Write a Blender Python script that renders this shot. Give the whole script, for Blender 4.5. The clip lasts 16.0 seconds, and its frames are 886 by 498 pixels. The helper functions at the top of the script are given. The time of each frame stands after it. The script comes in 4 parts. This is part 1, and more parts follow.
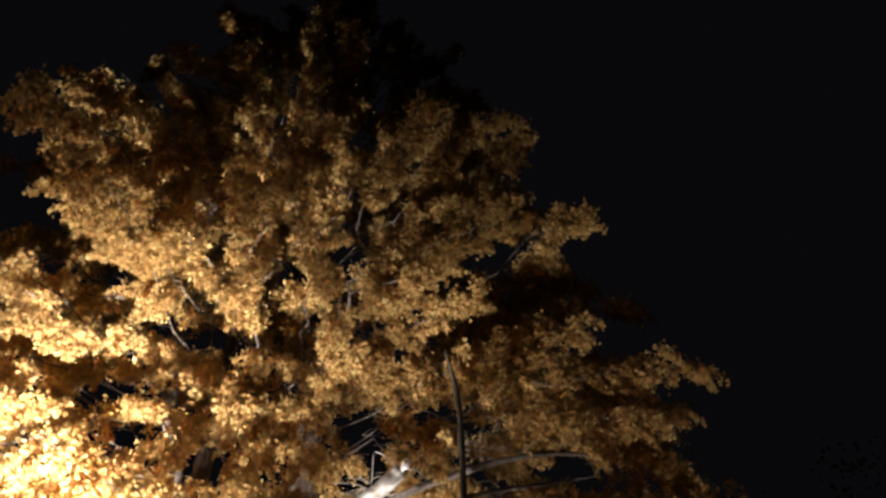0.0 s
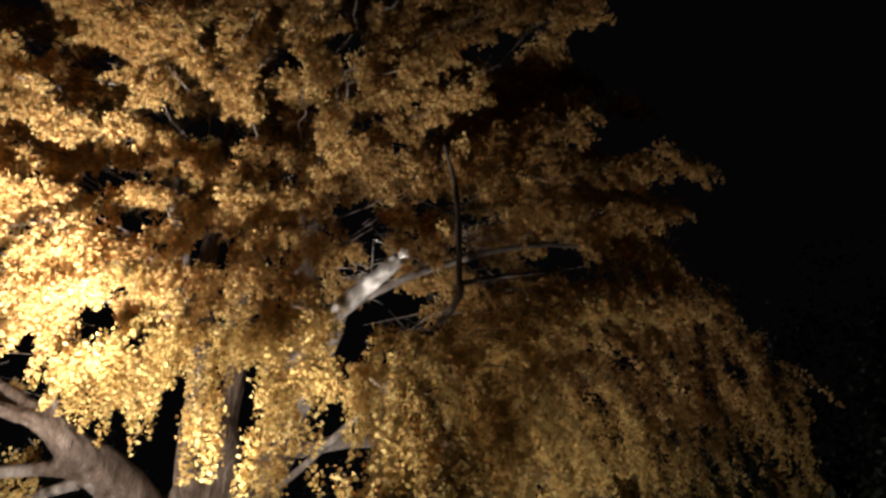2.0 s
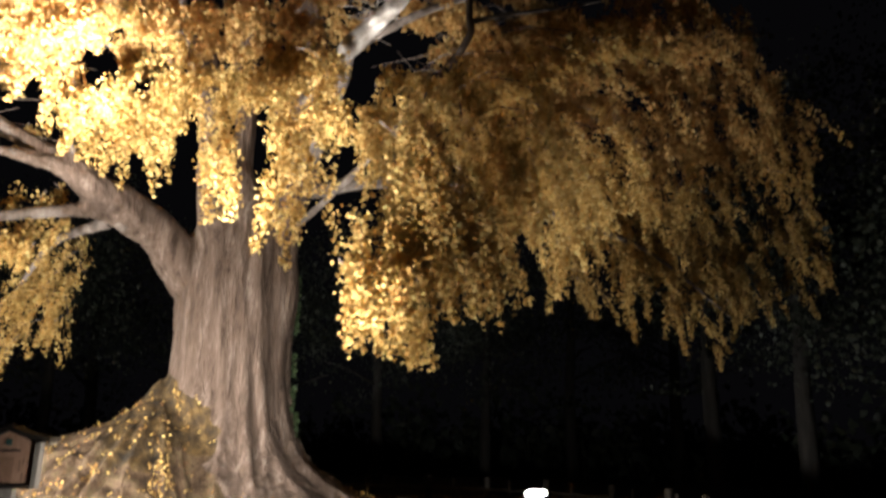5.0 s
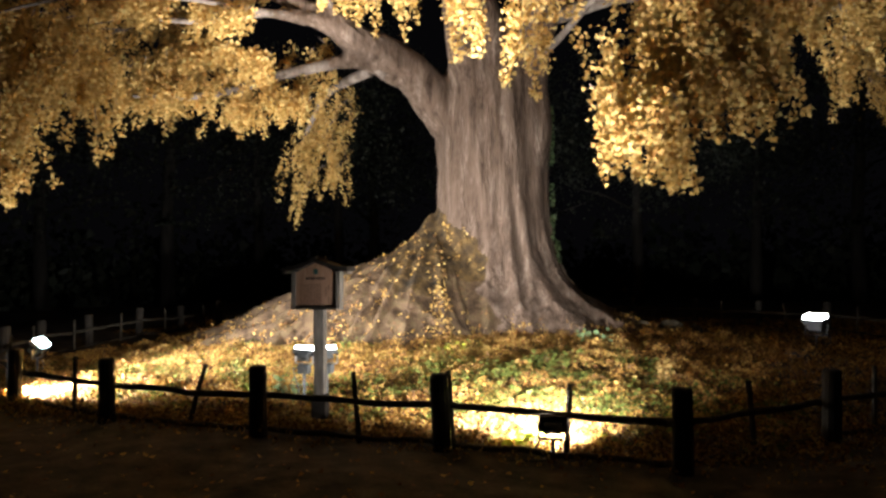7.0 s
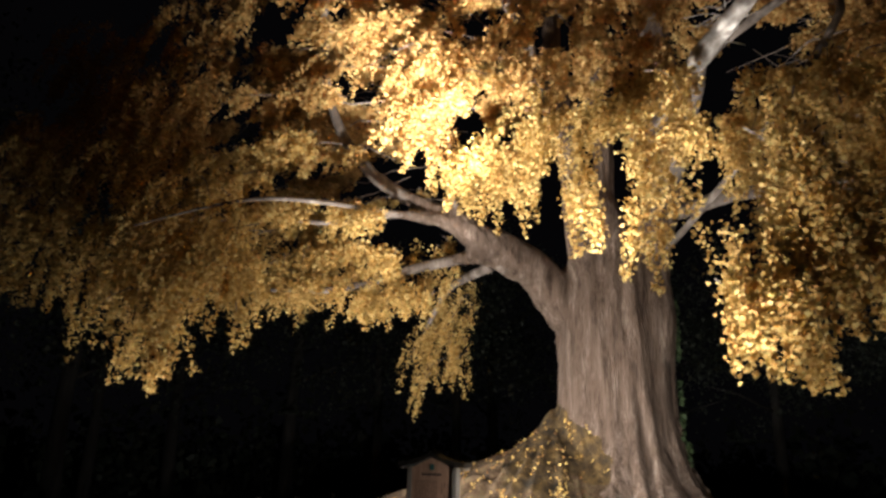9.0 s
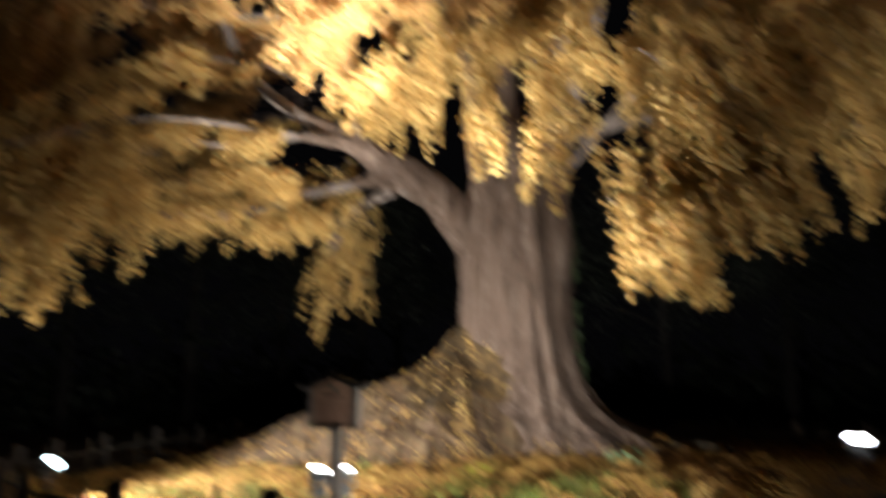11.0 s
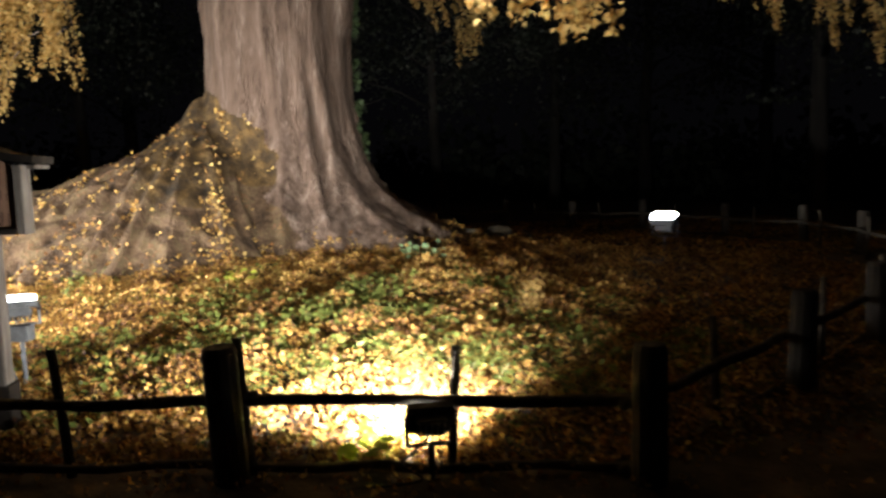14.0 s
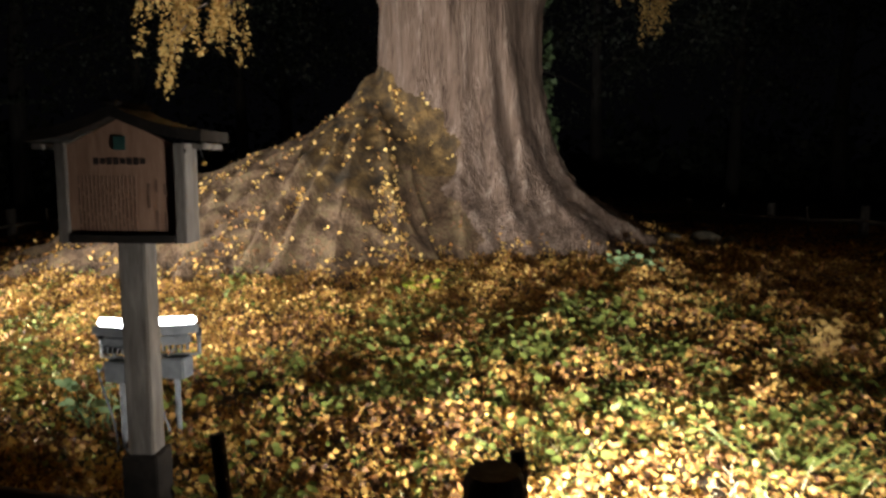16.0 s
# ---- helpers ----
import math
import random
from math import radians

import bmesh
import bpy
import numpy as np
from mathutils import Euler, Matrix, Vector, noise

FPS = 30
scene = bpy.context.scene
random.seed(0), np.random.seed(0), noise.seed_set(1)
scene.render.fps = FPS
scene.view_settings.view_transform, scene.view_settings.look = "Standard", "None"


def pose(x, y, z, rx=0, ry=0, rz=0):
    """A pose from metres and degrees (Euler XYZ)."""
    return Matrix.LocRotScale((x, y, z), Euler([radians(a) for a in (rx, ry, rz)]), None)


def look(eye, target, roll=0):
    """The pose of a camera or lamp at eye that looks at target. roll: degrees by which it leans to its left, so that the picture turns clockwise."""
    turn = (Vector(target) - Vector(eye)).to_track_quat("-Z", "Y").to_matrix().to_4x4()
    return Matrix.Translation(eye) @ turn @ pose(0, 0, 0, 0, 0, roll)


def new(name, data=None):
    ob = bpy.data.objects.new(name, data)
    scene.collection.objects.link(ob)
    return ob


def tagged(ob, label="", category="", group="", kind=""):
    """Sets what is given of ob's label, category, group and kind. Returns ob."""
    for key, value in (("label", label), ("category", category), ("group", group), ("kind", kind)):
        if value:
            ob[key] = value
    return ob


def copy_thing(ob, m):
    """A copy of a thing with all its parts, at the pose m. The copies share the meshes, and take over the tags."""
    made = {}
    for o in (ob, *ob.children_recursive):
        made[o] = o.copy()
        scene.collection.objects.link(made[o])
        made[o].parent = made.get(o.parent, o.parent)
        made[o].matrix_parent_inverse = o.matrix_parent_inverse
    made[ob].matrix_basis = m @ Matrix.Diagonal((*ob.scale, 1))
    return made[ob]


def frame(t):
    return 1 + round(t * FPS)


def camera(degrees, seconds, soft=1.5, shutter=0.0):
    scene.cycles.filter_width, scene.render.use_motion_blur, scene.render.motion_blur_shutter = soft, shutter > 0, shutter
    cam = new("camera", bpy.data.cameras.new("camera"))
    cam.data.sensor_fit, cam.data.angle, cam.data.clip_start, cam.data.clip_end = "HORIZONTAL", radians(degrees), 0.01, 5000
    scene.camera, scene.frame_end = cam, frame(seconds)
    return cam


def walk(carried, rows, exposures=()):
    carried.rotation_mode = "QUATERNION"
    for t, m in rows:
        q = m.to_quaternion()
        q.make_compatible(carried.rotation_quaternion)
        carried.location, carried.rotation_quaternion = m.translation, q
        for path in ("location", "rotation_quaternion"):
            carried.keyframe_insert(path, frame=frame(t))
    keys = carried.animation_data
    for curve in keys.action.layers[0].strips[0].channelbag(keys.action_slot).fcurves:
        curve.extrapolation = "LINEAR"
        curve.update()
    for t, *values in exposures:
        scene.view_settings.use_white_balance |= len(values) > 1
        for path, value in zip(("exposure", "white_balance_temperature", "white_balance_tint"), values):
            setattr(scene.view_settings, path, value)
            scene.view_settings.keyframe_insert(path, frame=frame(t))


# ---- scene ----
cam = camera(62.0, 16.0, soft=2.7, shutter=0.5)
PATH = [
    (0, (-0.250, 1.560, 1.870), (-0.236, 2.838, 3.408), -0.1),
    (0.5, (-0.250, 1.560, 1.870), (-0.233, 2.910, 3.346), 1.2),
    (1, (-0.250, 1.560, 1.870), (-0.223, 3.037, 3.218), 1.1),
    (1.5, (-0.250, 1.560, 1.870), (-0.218, 3.156, 3.075), 1.1),
    (2, (-0.250, 1.560, 1.870), (-0.225, 3.212, 2.997), 0.8),
    (2.5, (-0.250, 1.560, 1.870), (-0.229, 3.260, 2.924), 0.5),
    (3, (-0.250, 1.560, 1.870), (-0.237, 3.298, 2.859), 0.2),
    (3.2, (-0.250, 1.560, 1.870), (-0.240, 3.313, 2.833), 0.3),
    (5.3, (-0.250, 1.560, 1.870), (-0.242, 3.521, 2.260), 0.7),
    (5.5, (-0.250, 1.560, 1.870), (-0.334, 3.534, 2.182), 1.3),
    (6, (-0.250, 1.560, 1.870), (-0.668, 3.512, 1.997), 1.5),
    (6.5, (-0.250, 1.560, 1.870), (-0.861, 3.464, 1.917), 0.4),
    (7, (-0.250, 1.560, 1.870), (-0.914, 3.446, 1.913), -0.4),
    (7.5, (-0.250, 1.560, 1.870), (-0.913, 3.446, 1.914), -0.4),
    (8, (-0.250, 1.560, 1.870), (-1.054, 3.375, 2.112), 0.0),
    (8.5, (-0.250, 1.560, 1.870), (-1.167, 3.268, 2.362), 1.1),
    (8.7, (-0.250, 1.560, 1.870), (-1.179, 3.243, 2.423), 1.8),
    (10.8, (-0.250, 1.580, 1.860), (-1.155, 3.284, 2.386), 1.8),
    (11, (-0.240, 1.680, 1.840), (-0.954, 3.513, 2.201), -0.3),
    (11.5, (-0.253, 2.106, 1.754), (-0.423, 4.098, 1.734), -1.7),
    (12, (-0.522, 2.468, 1.661), (-0.549, 4.464, 1.532), -1.1),
    (12.5, (-0.735, 2.988, 1.653), (-0.896, 4.972, 1.462), -1.7),
    (13, (-0.939, 3.511, 1.677), (-1.078, 5.493, 1.449), -1.8),
    (13.5, (-1.173, 4.092, 1.713), (-1.209, 6.078, 1.488), -1.9),
    (14, (-1.347, 4.689, 1.689), (-1.441, 6.675, 1.477), -1.6),
    (14.5, (-1.646, 5.182, 1.688), (-1.859, 7.155, 1.445), -0.7),
    (15, (-1.81, 5.693, 1.666), (-2.06, 7.635, 1.258), -1.1),
    (15.5, (-2.162, 6.179, 1.693), (-2.59, 8.107, 1.376), 0.3),
    (16, (-2.418, 6.376, 1.717), (-2.862, 8.312, 1.482), -0.0),
]
walk(cam, [(t, look(eye, target, roll)) for t, eye, target, roll in PATH],
     ((0, 0.9), (1.0, 0.55), (1.7, -0.1), (3, 0), (5.5, 0.45), (6.2, 0.28), (7.5, 0.2), (8.7, -0.05), (11, -0.2), (11.5, 0.15), (12, 0.3), (13, 0.2), (14, 0), (15, -0.5), (16, -0.55)))

# ---- light ----
world = bpy.data.worlds.new("night")
scene.world = world
world.use_nodes = True
wn = world.node_tree.nodes
wn["Background"].inputs[0].default_value = (0.017, 0.016, 0.020, 1)
wn["Background"].inputs[1].default_value = 0.08


def spot(eye, target, watts, degrees, blend=1.0, colour=(1.0, 0.98, 0.94), radius=0.10):
    data = bpy.data.lights.new("floodlight_beam", "SPOT")
    data.energy, data.spot_size, data.spot_blend = watts, radians(degrees), blend
    data.color, data.shadow_soft_size = colour, radius
    ob = new("floodlight_beam", data)
    ob.matrix_world = look(eye, target)
    return ob


TREE = Vector((-4.7, 17.8, 0.0))
# lens, aim, watts, cone: floodlights throw a narrow core and a wide spill; further beams are added to brighten single
# parts
BEAMS = [
    # added beam that brightens the right-hand curtain
    ((-1.64, 8.66, 0.40), (-0.6, 11.2, 4.4), 560, 84),
    ((-1.64, 8.66, 0.40), (-0.7, 13.5, 10.8), 3200, 34),
    ((-1.64, 8.66, 0.40), (-3.1, 10.9, 0.8), 1750, 108),
    # added beam that brightens the litter before the lens
    ((-1.64, 8.66, 0.40), (-2.0, 9.9, 0.08), 1800, 102),
    ((-4.87, 10.12, 0.80), (-7.6, 13.7, 9.6), 42000, 27),
    ((-4.87, 10.12, 0.80), (-8.0, 14.2, 10.8), 9000, 56),
    ((-4.87, 10.12, 0.80), (-7.6, 14.6, 4.4), 1050, 150),
    ((-5.10, 9.95, 0.81), (-5.4, 16.6, 8.0), 440, 112),
    # added beam that brightens the leaf tiers before the stems
    ((-5.10, 9.95, 0.81), (-3.3, 13.4, 9.4), 4200, 52),
    ((-5.10, 9.95, 0.81), (-7.0, 15.0, 28.0), 9500, 36),
    # added narrow beam that whitens the stub
    ((-5.10, 9.95, 0.81), (-1.1, 13.2, 9.4), 9000, 19),
]
BEAMS_FAR = [
    ((1.73, 16.98, 0.84), (1.8, 14.6, 8.6), 1700, 90),
    ((-10.6, 10.9, 0.63), (-9.0, 12.8, 1.8), 3900, 124),
    # added beam that lifts the dim foliage at the far left
    ((-10.6, 10.9, 0.63), (-14.2, 12.2, 9.0), 650, 84),
    ((-9.62, 9.14, 0.42), (-8.6, 10.3, -0.1), 8000, 106),
]
for e, g, w, d in BEAMS + BEAMS_FAR:
    out = (Vector(g) - Vector(e)).normalized() * 0.13
    spot(Vector(e) + out, Vector(g), w, d)


# ---- materials ----
def material(name, rough=0.8, metal=0.0):
    m = bpy.data.materials.new(name)
    m.use_nodes = True
    b = m.node_tree.nodes["Principled BSDF"]
    b.inputs["Roughness"].default_value, b.inputs["Metallic"].default_value = rough, metal
    b.inputs["Specular IOR Level"].default_value = 0.3
    return m, m.node_tree.nodes, m.node_tree.links, b


def ramp(nodes, stops):
    r = nodes.new("ShaderNodeValToRGB")
    while len(r.color_ramp.elements) < len(stops):
        r.color_ramp.elements.new(0.5)
    for el, (p, c) in zip(r.color_ramp.elements, stops):
        el.position, el.color = p, (*c, 1)
    return r


def noisy(name, stops, scale=6.0, stretch=(1, 1, 1), rough=0.85, bump=0.3, detail=6.0, metal=0.0, fine=5.0, dist=0.02, grain=0.35):
    """Two scales of noise: one for colour, one for relief and grain."""
    m, n, l, b = material(name, rough, metal)
    tc = n.new("ShaderNodeTexCoord")
    mp = n.new("ShaderNodeMapping")
    mp.inputs["Scale"].default_value = stretch
    l.new(tc.outputs["Object"], mp.inputs["Vector"])
    a = n.new("ShaderNodeTexNoise")
    a.inputs["Scale"].default_value, a.inputs["Detail"].default_value = scale, detail
    l.new(mp.outputs[0], a.inputs["Vector"])
    c = n.new("ShaderNodeTexNoise")
    c.inputs["Scale"].default_value, c.inputs["Detail"].default_value = scale * fine, 4
    l.new(mp.outputs[0], c.inputs["Vector"])
    mix = n.new("ShaderNodeMath")
    mix.operation = "MULTIPLY_ADD"
    mix.inputs[1].default_value = grain
    l.new(c.outputs[0], mix.inputs[0])
    sub = n.new("ShaderNodeMath")
    sub.operation = "MULTIPLY_ADD"
    sub.inputs[1].default_value, sub.inputs[2].default_value = 1.0, -grain / 2
    l.new(a.outputs[0], sub.inputs[0])
    l.new(sub.outputs[0], mix.inputs[2])
    r = ramp(n, stops)
    l.new(mix.outputs[0], r.inputs[0])
    l.new(r.outputs[0], b.inputs["Base Color"])
    if bump:
        bp = n.new("ShaderNodeBump")
        bp.inputs["Strength"].default_value, bp.inputs["Distance"].default_value = bump, dist
        l.new(mix.outputs[0], bp.inputs["Height"])
        l.new(bp.outputs[0], b.inputs["Normal"])
    return m


def leafy(name, stops, through_share=0.48, rough=0.6, patch=0.0):
    """Leaf blades: the colour varies from leaf to leaf, and light passes through."""
    m, n, l, b = material(name, rough)
    g = n.new("ShaderNodeNewGeometry")
    r = ramp(n, stops)
    if patch:
        tc = n.new("ShaderNodeTexCoord")
        nz = n.new("ShaderNodeTexNoise")
        nz.inputs["Scale"].default_value, nz.inputs["Detail"].default_value = 0.9, 3
        l.new(tc.outputs["Object"], nz.inputs["Vector"])
        a, c = n.new("ShaderNodeMath"), n.new("ShaderNodeMath")
        a.operation = c.operation = "MULTIPLY_ADD"
        a.inputs[1].default_value, a.inputs[2].default_value = patch * 2, -patch
        l.new(nz.outputs[0], a.inputs[0])
        c.inputs[1].default_value = 0.9
        l.new(g.outputs["Random Per Island"], c.inputs[0])
        l.new(a.outputs[0], c.inputs[2])
        l.new(c.outputs[0], r.inputs[0])
    else:
        l.new(g.outputs["Random Per Island"], r.inputs[0])
    l.new(r.outputs[0], b.inputs["Base Color"])
    t = n.new("ShaderNodeBsdfTranslucent")
    l.new(r.outputs[0], t.inputs["Color"])
    mx = n.new("ShaderNodeMixShader")
    mx.inputs[0].default_value = through_share
    l.new(b.outputs[0], mx.inputs[1])
    l.new(t.outputs[0], mx.inputs[2])
    l.new(mx.outputs[0], n["Material Output"].inputs["Surface"])
    return m


def glow(name, colour, strength):
    m, n, l, b = material(name, 0.2)
    b.inputs["Base Color"].default_value = (0.8, 0.8, 0.8, 1)
    b.inputs["Emission Color"].default_value = (*colour, 1)
    b.inputs["Emission Strength"].default_value = strength
    return m


BARK = noisy("bark", [(0.25, (0.052, 0.031, 0.021)), (0.42, (0.105, 0.069, 0.049)), (0.58, (0.142, 0.097, 0.072)), (0.8, (0.27, 0.205, 0.162))], 1.7, (4.0, 4.0, 0.42), 0.92, 1.0, 10, dist=0.11, fine=6, grain=0.65)
LIMB_BARK = noisy("limb_bark", [(0.3, (0.07, 0.054, 0.043)), (0.55, (0.16, 0.125, 0.104)), (0.75, (0.27, 0.225, 0.19))], 3.0, (1, 1, 0.6), 0.9, 0.7, 8, dist=0.03)
# stub and its twigs: the beam's brightness is put into the pale colour
LIT_STUB_WOOD = noisy("lit_stub_wood", [(0.3, (0.26, 0.22, 0.19)), (0.55, (0.46, 0.41, 0.37)), (0.8, (0.66, 0.61, 0.56))], 4.0, (1, 1, 0.6), 0.85, 0.6, 8, dist=0.03)
ROOT = noisy("root_soil", [(0.25, (0.020, 0.012, 0.007)), (0.42, (0.062, 0.037, 0.020)), (0.54, (0.095, 0.059, 0.033)), (0.62, (0.098, 0.074, 0.036)), (0.72, (0.150, 0.075, 0.040)), (0.85, (0.19, 0.145, 0.10))], 3.0, (1.2, 1.2, 0.8), 0.95, 0.9, 10, dist=0.05, fine=7, grain=0.6)
WEDGE = noisy("mossy_earth", [(0.3, (0.016, 0.011, 0.006)), (0.47, (0.046, 0.028, 0.012)), (0.58, (0.084, 0.052, 0.019)), (0.7, (0.145, 0.086, 0.030)), (0.85, (0.20, 0.14, 0.06))], 4.0, rough=0.97, bump=0.9, detail=10, fine=6, dist=0.05)
SOIL = noisy("leafy_soil", [(0.3, (0.028, 0.022, 0.018)), (0.5, (0.072, 0.057, 0.043)), (0.7, (0.13, 0.103, 0.075))], 3.0, rough=0.95, bump=0.8, detail=9, fine=9, dist=0.03)
LEAF = leafy("ginkgo_leaf", [(0.0, (0.46, 0.265, 0.085)), (0.4, (0.59, 0.39, 0.130)), (0.8, (0.67, 0.475, 0.180)), (1.0, (0.56, 0.45, 0.17))])
CROWN_LEAF = leafy("upper_ginkgo_leaf", [(0.0, (0.44, 0.235, 0.078)), (0.4, (0.57, 0.345, 0.125)), (0.8, (0.65, 0.44, 0.175)), (1.0, (0.57, 0.43, 0.165))])
FALLEN = leafy("fallen_leaf", [(0.0, (0.085, 0.042, 0.018)), (0.3, (0.25, 0.112, 0.034)), (0.55, (0.43, 0.235, 0.056)), (0.8, (0.56, 0.355, 0.093)), (1.0, (0.68, 0.50, 0.17))], 0.15, patch=0.4)
GREEN = leafy("weed_leaf", [(0.0, (0.06, 0.078, 0.018)), (0.5, (0.14, 0.165, 0.035)), (1.0, (0.30, 0.31, 0.08))], 0.3)
PALE = leafy("pale_weed_leaf", [(0.0, (0.14, 0.22, 0.10)), (1.0, (0.30, 0.40, 0.20))], 0.25)
LIME = leafy("lime_weed_leaf", [(0.0, (0.26, 0.36, 0.03)), (1.0, (0.48, 0.52, 0.06))], 0.3)
STRAW = leafy("dry_grass", [(0.0, (0.45, 0.36, 0.18)), (1.0, (0.75, 0.66, 0.42))], 0.2)
IVY = leafy("ivy_leaf", [(0.0, (0.03, 0.05, 0.02)), (1.0, (0.075, 0.11, 0.045))], 0.2)
# woods' leaves: the lack of light is put into the near-black colour
UNLIT_LEAF = leafy("unlit_wood_leaf", [(0.0, (0.016, 0.020, 0.014)), (0.6, (0.030, 0.036, 0.024)), (1.0, (0.05, 0.05, 0.035))], 0.25)
POST_WOOD = noisy("weathered_post", [(0.3, (0.021, 0.017, 0.014)), (0.55, (0.049, 0.040, 0.032)), (0.8, (0.091, 0.077, 0.063))], 5.0, (4, 4, 0.6), 0.9, 0.6)
RAIL_WOOD = noisy("rail_pole", [(0.3, (0.03, 0.025, 0.019)), (0.55, (0.065, 0.054, 0.04)), (0.8, (0.12, 0.10, 0.07))], 9.0, rough=0.85, bump=0.5)
SIGN_WOOD = noisy("sign_wood", [(0.3, (0.13, 0.11, 0.092)), (0.55, (0.21, 0.182, 0.156)), (0.8, (0.32, 0.285, 0.25))], 6.0, (3, 3, 0.5), 0.85, 0.35)
SIGN_DARK = noisy("sign_dark_wood", [(0.3, (0.013, 0.010, 0.008)), (0.7, (0.034, 0.026, 0.020))], 7.0, (1, 1, 1), 0.85, 0.4)
SIGN_BOARD = noisy("sign_board", [(0.3, (0.30, 0.165, 0.105)), (0.6, (0.38, 0.22, 0.145)), (0.8, (0.45, 0.27, 0.18))], 5.0, (6, 1, 1), 0.75, 0.15)
HEADING_INK = noisy("dark_ink", [(0.3, (0.03, 0.02, 0.016)), (0.8, (0.07, 0.045, 0.035))], 30.0, rough=0.8, bump=0.0)
INK = noisy("faded_ink", [(0.3, (0.17, 0.097, 0.066)), (0.8, (0.26, 0.150, 0.100))], 20.0, rough=0.8, bump=0.0)
CREST = noisy("crest_green", [(0.3, (0.02, 0.06, 0.055)), (0.8, (0.05, 0.12, 0.10))], 12.0, rough=0.6, bump=0.0)
HOUSING = noisy("grey_casting", [(0.3, (0.08, 0.083, 0.086)), (0.7, (0.15, 0.154, 0.158))], 14.0, rough=0.5, bump=0.1)
BLACK = noisy("black_casting", [(0.3, (0.018, 0.018, 0.02)), (0.7, (0.05, 0.05, 0.055))], 14.0, rough=0.55, bump=0.1)
STEEL = noisy("galvanised_steel", [(0.3, (0.30, 0.31, 0.32)), (0.7, (0.50, 0.51, 0.52))], 18.0, rough=0.4, bump=0.05, metal=0.8)
LENS = glow("lit_lens", (0.93, 0.98, 1.0), 22.0)
LENS_BLUE = glow("lit_lens_cool", (0.62, 0.90, 1.0), 14.0)
# woods' bark, coloured far below its own tone so trunks look unlit
UNLIT_BARK = noisy("unlit_wood_bark", [(0.3, (0.012, 0.010, 0.009)), (0.7, (0.030, 0.026, 0.022))], 2.0, (3, 3, 0.5), 0.95, 0.6)
STONE = noisy("mossy_stone", [(0.3, (0.04, 0.034, 0.024)), (0.55, (0.10, 0.085, 0.06)), (0.8, (0.17, 0.15, 0.10))], 4.0, rough=0.95, bump=0.8)


# ---- mesh helpers ----
def thing(name, label, category, m=None, group="", kind=""):
    ob = new(name)
    ob.empty_display_size = 0.1
    if m is not None:
        ob.matrix_world = m
    return tagged(ob, label, category, group, kind)


def part(name, bm, mat, parent=None, label="", smooth=False):
    me = bpy.data.meshes.new(name)
    if smooth:
        for fc in bm.faces:
            fc.smooth = True
    bm.to_mesh(me)
    bm.free()
    me.materials.append(mat)
    ob = new(name, me)
    if parent is not None:
        ob.parent = parent
    if label:
        ob["label"] = label
    return ob


def array_mesh(name, verts, faces, mat, parent=None, label="", smooth=False):
    """verts: (n, 3) array; faces: (m, k) array, all with k corners."""
    me = bpy.data.meshes.new(name)
    verts, faces = np.asarray(verts, np.float32), np.asarray(faces, np.int32)
    me.vertices.add(len(verts))
    me.vertices.foreach_set("co", verts.ravel())
    me.loops.add(faces.size)
    me.loops.foreach_set("vertex_index", faces.ravel())
    me.polygons.add(len(faces))
    me.polygons.foreach_set("loop_start", np.arange(0, faces.size, faces.shape[1], dtype=np.int32))
    if smooth:
        me.polygons.foreach_set("use_smooth", np.ones(len(faces), bool))
    me.update(calc_edges=True)
    me.materials.append(mat)
    ob = new(name, me)
    if parent is not None:
        ob.parent = parent
    if label:
        ob["label"] = label
    return ob


def box(bm, size, at=(0, 0, 0), m=None, bevel=0.0):
    r = bmesh.ops.create_cube(bm, size=1.0)
    vs = r["verts"]
    bmesh.ops.scale(bm, vec=size, verts=vs)
    if bevel:
        es = list({e for v in vs for e in v.link_edges})
        vs = bmesh.ops.bevel(bm, geom=es, offset=bevel, segments=2, affect="EDGES")["verts"] + [v for v in vs if v.is_valid]
        vs = list(set(vs))
    bmesh.ops.translate(bm, vec=at, verts=vs)
    if m is not None:
        bmesh.ops.transform(bm, matrix=m, verts=vs)
    return vs


def tube(bm, points, radii, sides=10, wobble=0.0, rng=None, cap=True):
    """A tapered tube along points."""
    pts = [Vector(p) for p in points]
    rings = []
    prev = None
    for i, p in enumerate(pts):
        d = (pts[min(i + 1, len(pts) - 1)] - pts[max(i - 1, 0)]).normalized()
        if prev is None:
            side = d.orthogonal().normalized()
        else:
            side = (prev - d * prev.dot(d)).normalized()
        prev = side
        up = d.cross(side)
        ring = []
        for k in range(sides):
            a = 2 * math.pi * k / sides
            w = 1 + (wobble * (rng.random() - 0.5) if rng else 0)
            ring.append(bm.verts.new(p + (side * math.cos(a) + up * math.sin(a)) * radii[i] * w))
        rings.append(ring)
    for a, b in zip(rings, rings[1:]):
        for k in range(sides):
            bm.faces.new((a[k], a[(k + 1) % sides], b[(k + 1) % sides], b[k]))
    if cap:
        bm.faces.new(list(reversed(rings[0])))
        bm.faces.new(rings[-1])
    return rings


